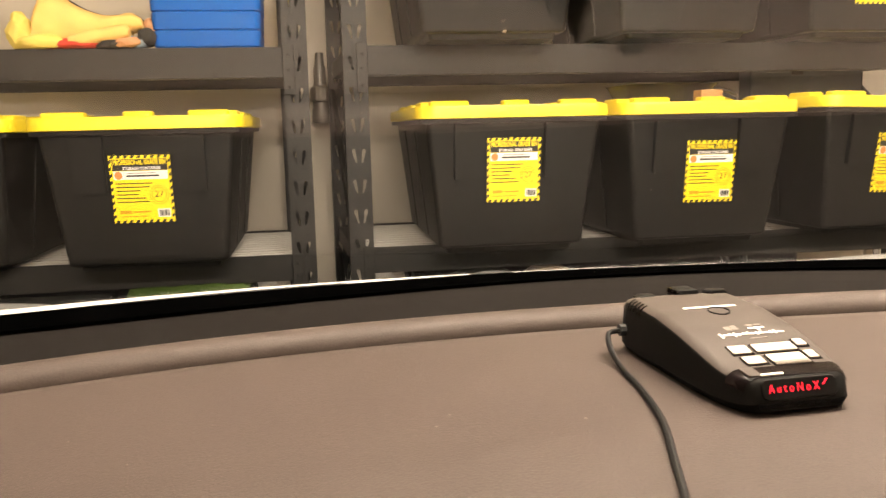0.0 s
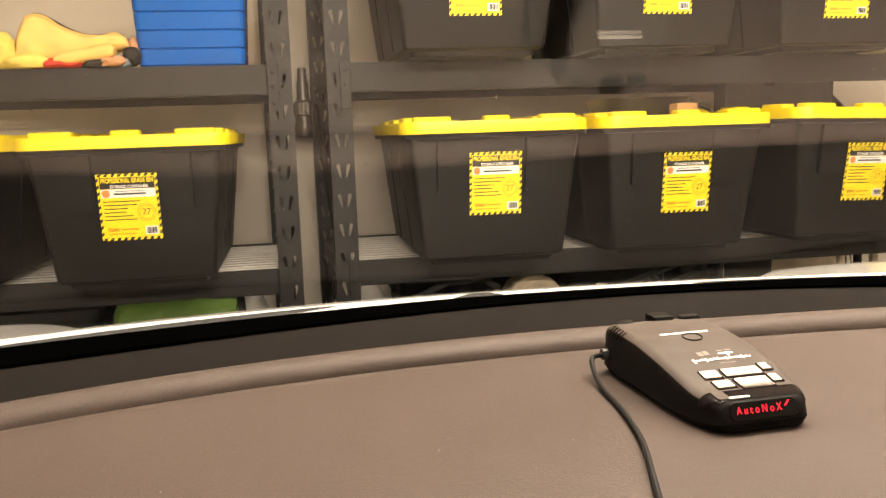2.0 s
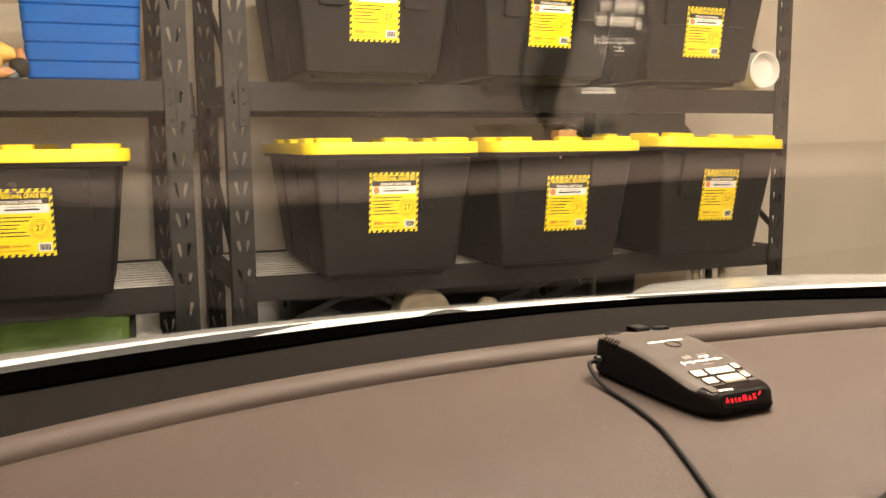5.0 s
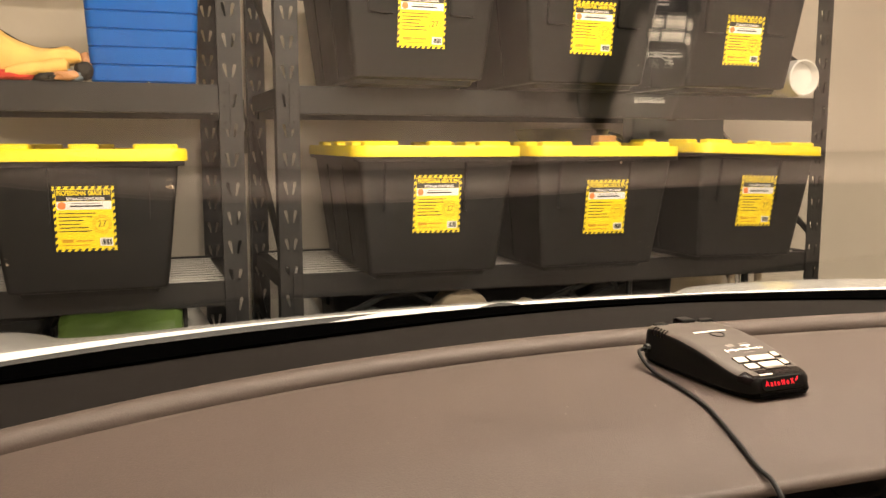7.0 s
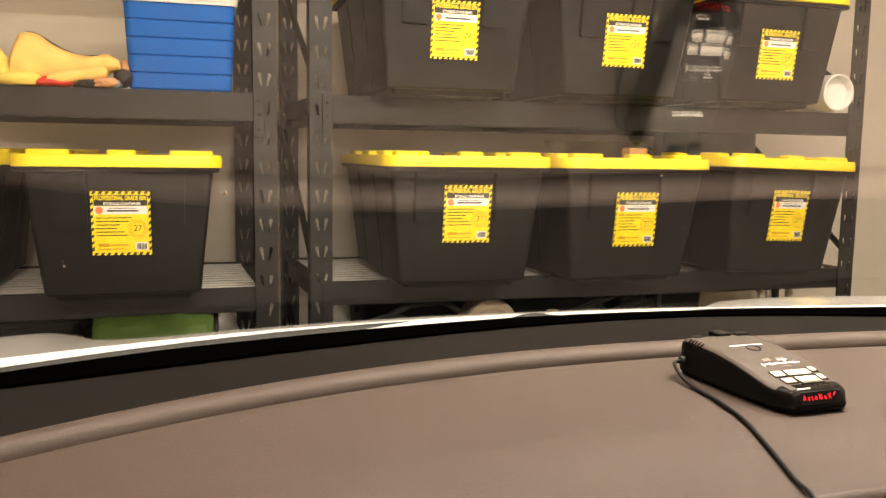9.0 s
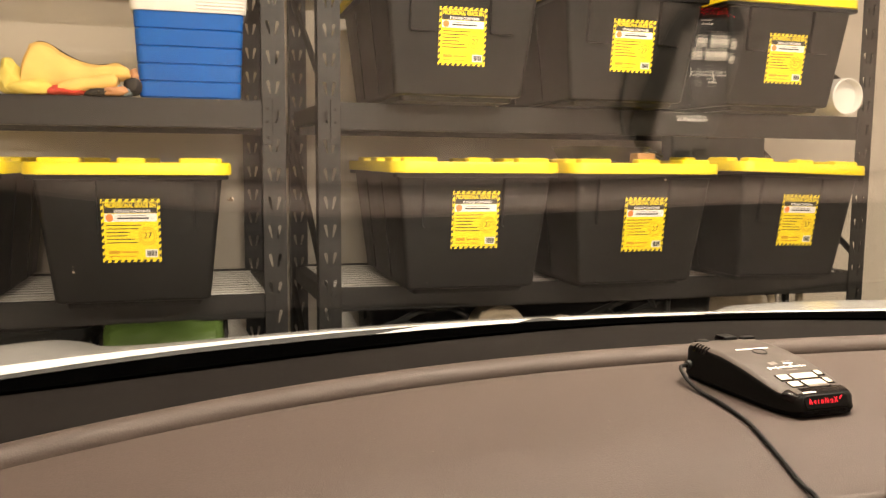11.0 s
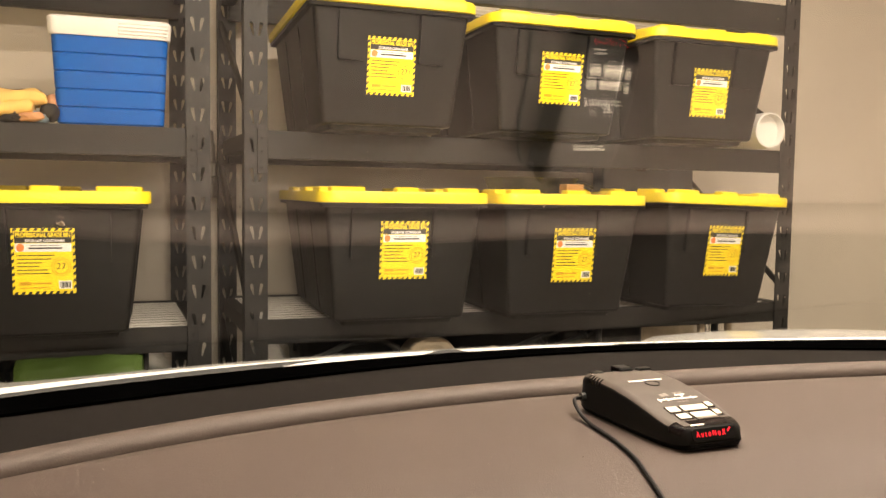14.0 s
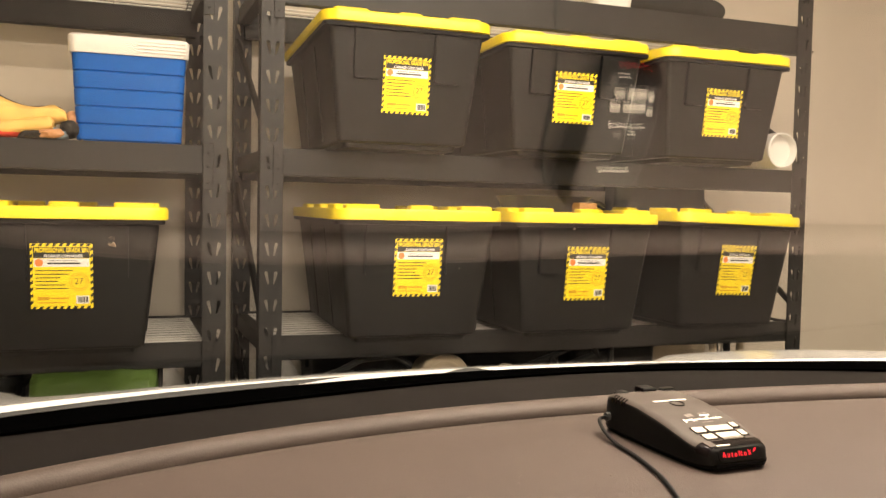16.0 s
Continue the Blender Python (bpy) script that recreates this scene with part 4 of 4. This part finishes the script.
# thin lighter skin that paints the light falling on the case top
part("lit_top", shell(-0.004, -0.1198, 0.0003, 30, slice(5, 14)), GADGET_TOP_LIT, det, "satin top of the case, coloured lighter as lit", smooth=True)
part("display_window", shell(-0.1198, -0.1300, 0.0004, 8), GADGET_GLOSS, det, "smoked red display window", smooth=True)
part("window_notch", on_top(-0.0045, 0.0160, -0.1180, -0.1205, 0.0006, 0.0006), GADGET_GLOSS, det, "smoked edge of the display window")
part("window_lip", on_top(-0.0245, -0.0175, -0.1200, -0.1288, 0.0007, 0.0016), GADGET_TOP_LIT, det, "satin case corner in the lit top colour")
# highlight on the left of the window, laid on as a pale strip
part("window_glint", on_top(-0.0180, -0.0060, -0.1278, -0.1290, 0.0008, 0.0005), INK, det, "bright glint painted on the display window")
for x0, x1, ya, yb in ((-0.0187, -0.0085, -0.0990, -0.1060), (-0.0055, 0.0168, -0.0988, -0.1058), (0.0192, 0.0245, -0.0965, -0.1025), (-0.0170, -0.0068, -0.1098, -0.1165), (-0.0035, 0.0155, -0.1092, -0.1192), (0.0180, 0.0232, -0.1080, -0.1145)):
    key = part("button", on_top(x0, x1, ya, yb, 0.0010, 0.0006), BUTTON, det, "satin silver button")
    part("button_gap", on_top(x0 - 0.0010, x1 + 0.0010, ya + 0.0008, yb - 0.0016, 0.0005, 0.0008), GADGET_GLOSS, key, "dark gap round the button")
part("button_shade", on_top(-0.0035, 0.0155, -0.1160, -0.1190, 0.0012, 0.0005), GADGET_MARK, det, "dark lower half of a button")
part("maker_bar", on_top(-0.0145, 0.0177, -0.0443, -0.0468, 0.0005, 0.0005), INK, det, "silver printed bar")
# dull printed mark and a silver one above a line of silver script
for x0, x1, ya, yb in ((-0.0085, -0.0050, -0.0768, -0.0815), (-0.0045, -0.0010, -0.0760, -0.0808), (0.0050, 0.0090, -0.0762, -0.0778), (0.0100, 0.0140, -0.0760, -0.0776)):
    part("series_mark", on_top(x0, x1, ya, yb, 0.0005, 0.0005), GADGET_MARK, det, "dull bronze printed mark")
part("model_bar", on_top(0.0045, 0.0140, -0.0795, -0.0808, 0.0005, 0.0004), INK, det, "silver printed bar")
part("model_bar", on_top(0.0088, 0.0104, -0.0795, -0.0832, 0.0006, 0.0004), INK, det, "silver printed bar")
part("script_bar", on_top(-0.0150, 0.0218, -0.0860, -0.0869, 0.0005, 0.0004), INK, det, "silver printed bar")
for k in range(14):
    part("script_bar", on_top(-0.0152 + 0.0026 * k, -0.0140 + 0.0026 * k, -0.0846 - 0.0005 * (k * 5 % 3), -0.0880 + 0.0006 * (k * 3 % 4) - (0.0014 if k in (0, 3) else 0), 0.0006, 0.0003), INK, det)
part("small_print", on_top(-0.0010, 0.0090, -0.0912, -0.0921, 0.0005, 0.0003), GADGET_MARK, det)
bm = bmesh.new()
n = 28
ring0 = [(0.0026 + 0.0063 * math.cos(2 * math.pi * k / n), -0.0538 + 0.0063 * math.sin(2 * math.pi * k / n)) for k in range(n)]
ring1 = [(0.0026 + 0.0056 * math.cos(2 * math.pi * k / n), -0.0538 + 0.0056 * math.sin(2 * math.pi * k / n)) for k in range(n)]
add_loft(bm, [[(x, y, top_z(y)) for x, y in ring0], [(x, y, top_z(y) + 0.0009) for x, y in ring0], [(x, y, top_z(y) + 0.0009) for x, y in ring1], [(x, y, top_z(y)) for x, y in ring1]], False, False)
part("sensor_ring", bm, GADGET, det, smooth=True)
for k in range(5):
    part("vent_slot", shell(-0.0150 - 0.0042 * k, -0.0164 - 0.0042 * k, 0.0008, 1, slice(11, 16)), GADGET_GLOSS, det, smooth=True)
part("mount_clip", box(-0.002, 0.013, -0.013, 0.002, 0.0290, 0.0355, 0.0022), GADGET, det)
part("clip_slot", box(-0.0028, -0.0020, -0.0130, -0.0015, 0.0325, 0.0355), GADGET_GLOSS, det)
part("mount_lever", loft([at_z(rounded(w, d, 0.0034, 4, 0.0240, -0.0110), z) for w, d, z in ((0.015, 0.008, 0.0285), (0.015, 0.008, 0.0335), (0.013, 0.0070, 0.0345))]), GADGET, det, smooth=True)
part("corner_cap", loft([at_z(rounded(w, d, 0.0032, 4, -0.021, -0.0085), z) for w, d, z in ((0.013, 0.009, 0.0270), (0.013, 0.009, 0.0325), (0.010, 0.007, 0.0334))]), GADGET, det, smooth=True)
# the glowing word on the slanting front
front = part("front_window", loft([at_z(rounded(0.040 - 0.001 * k, 0.0100 - 0.001 * k, 0.003, 4), 0.0010 * k) for k in (0, 1)]), GADGET, det, "smoked display window")
front.matrix_basis = pose(-0.0007, -0.1330, 0.0120, 70, 0, 0)
bm = lettering("AutoNoX", 0.0058, 0.0265, 0.0, 1.6)
bmesh.ops.transform(bm, matrix=pose(-0.0032, 0.0002, 0.0014, -90), verts=bm.verts)
part("display_word", bm, LED, front, "glowing red word")
tick = ((0.0118, 0.0006), (0.0125, 0.0006), (0.0150, 0.0032), (0.0141, 0.0032))
part("display_tick", loft([[(x, y, z) for x, y in tick] for z in (0.0010, 0.0014)]), LED, front, "glowing red tick")
part("plug", add_tube(bmesh.new(), [(-0.0335, -0.0110, 0.013), (-0.0385, -0.0110, 0.013)], 0.0038, 8), RUBBER, det, smooth=True)

# its lead runs over the pad and down the front edge
lead = thing("power_lead", 0, 0, 0, "thin black power lead lying across the dashboard", "cable")
lead.matrix_world = CAR
LEAD = [(-0.1715, 0.4758, 1.0300), (-0.1790, 0.4735, 1.0295), (-0.1825, 0.4620, 1.0255), (-0.1838, 0.4490, 1.0222)]
LEAD += [(x, y, pad_z(x, y) + 0.0019) for x, y in ((-0.1850, 0.435), (-0.1868, 0.413), (-0.1905, 0.390), (-0.1955, 0.367), (-0.2030, 0.342), (-0.2105, 0.317), (-0.2190, 0.292))]
LEAD += [(-0.2245, 0.274, 1.0140), (-0.2275, 0.258, 1.002), (-0.2280, 0.242, 0.970), (-0.2270, 0.234, 0.90), (-0.2260, 0.232, 0.80)]
pts = []
for i in range(len(LEAD) - 1):
    p0, p1, p2, p3 = (Vector(LEAD[max(0, min(len(LEAD) - 1, i + k))]) for k in (-1, 0, 1, 2))
    for s in range(5):
        t = s / 5
        pts.append(0.5 * ((2 * p1) + (p2 - p0) * t + (2 * p0 - 5 * p1 + 4 * p2 - p3) * t * t + (3 * p1 - p0 - 3 * p2 + p3) * t * t * t))
pts.append(Vector(LEAD[-1]))
part("cord", add_tube(bmesh.new(), pts, 0.00145, 8), CORD, lead, smooth=True)


# ---- specks of dust ----
rng = random.Random(4)
SPLAT = material("dried_splat", (0.42, 0.34, 0.25), 0.8, grain=0.4, grain_size=0.0004)
SPECK = material("pale_dust", (0.10, 0.085, 0.073), 0.9)
bm = bmesh.new()
for k in range(22):
    x, y = rng.uniform(-0.55, 0.10), rng.uniform(0.36, 0.50)
    if y > ridge_y(x) - 0.012 or (-0.18 < x < -0.09 and 0.36 < y):
        continue
    r = rng.choice((0.0002, 0.0003, 0.0003, 0.0005))
    bmesh.ops.create_icosphere(bm, subdivisions=1, radius=r, matrix=Matrix.Translation((x, y, pad_z(x, y) + r * 0.2)) @ Matrix.Diagonal((1, 1.6, 0.6, 1)))
dust = tagged(part("dust", bm, SPECK), "pale specks of dust on the dashboard", "dust", kind="stuff")
dust.matrix_world = CAR
bm = bmesh.new()
for k in range(60):
    p = glass_point(rng.uniform(0.15, 0.85), rng.uniform(0.08, 0.9))
    r = rng.choice((0.0002, 0.0003, 0.0003, 0.0005))
    bmesh.ops.create_icosphere(bm, subdivisions=1, radius=r, matrix=Matrix.Translation(Vector(p) + Vector((0, 0.002, 0.005))))
grit = tagged(part("grit", bm, SPECK), "tiny specks of grit on the windscreen glass", "grit", kind="stuff")
grit.matrix_world = CAR
# dried splats on the glass
for u, v, r in ((0.267, 0.465, 0.0016), (0.4165, 0.492, 0.0007), (0.219, 0.3405, 0.0006)):
    splat = thing("dried_splat", 0, 0, 0, "small pale dried splat stuck on the windscreen", "splat", group="splats on the windscreen")
    p, q, w = (Vector(glass_point(*c)) for c in ((u, v), (u + 0.002, v), (u, v + 0.002)))
    a, b = (q - p).normalized(), (w - p).normalized()
    n = a.cross(b).normalized()
    n = n if n.y < 0 else -n
    ring = [p + n * 0.0002 + (a * math.cos(t) + b * 1.15 * math.sin(t)) * r * (1 + 0.30 * math.sin(3 * t + 40 * u) + 0.18 * math.sin(5 * t)) for t in np.linspace(0, 2 * math.pi, 18, endpoint=False)]
    part("spot", loft([ring, [p + n * 0.0006 + (c - p) * 0.8 for c in ring]]), SPLAT, splat, smooth=True)
    splat.matrix_world = CAR
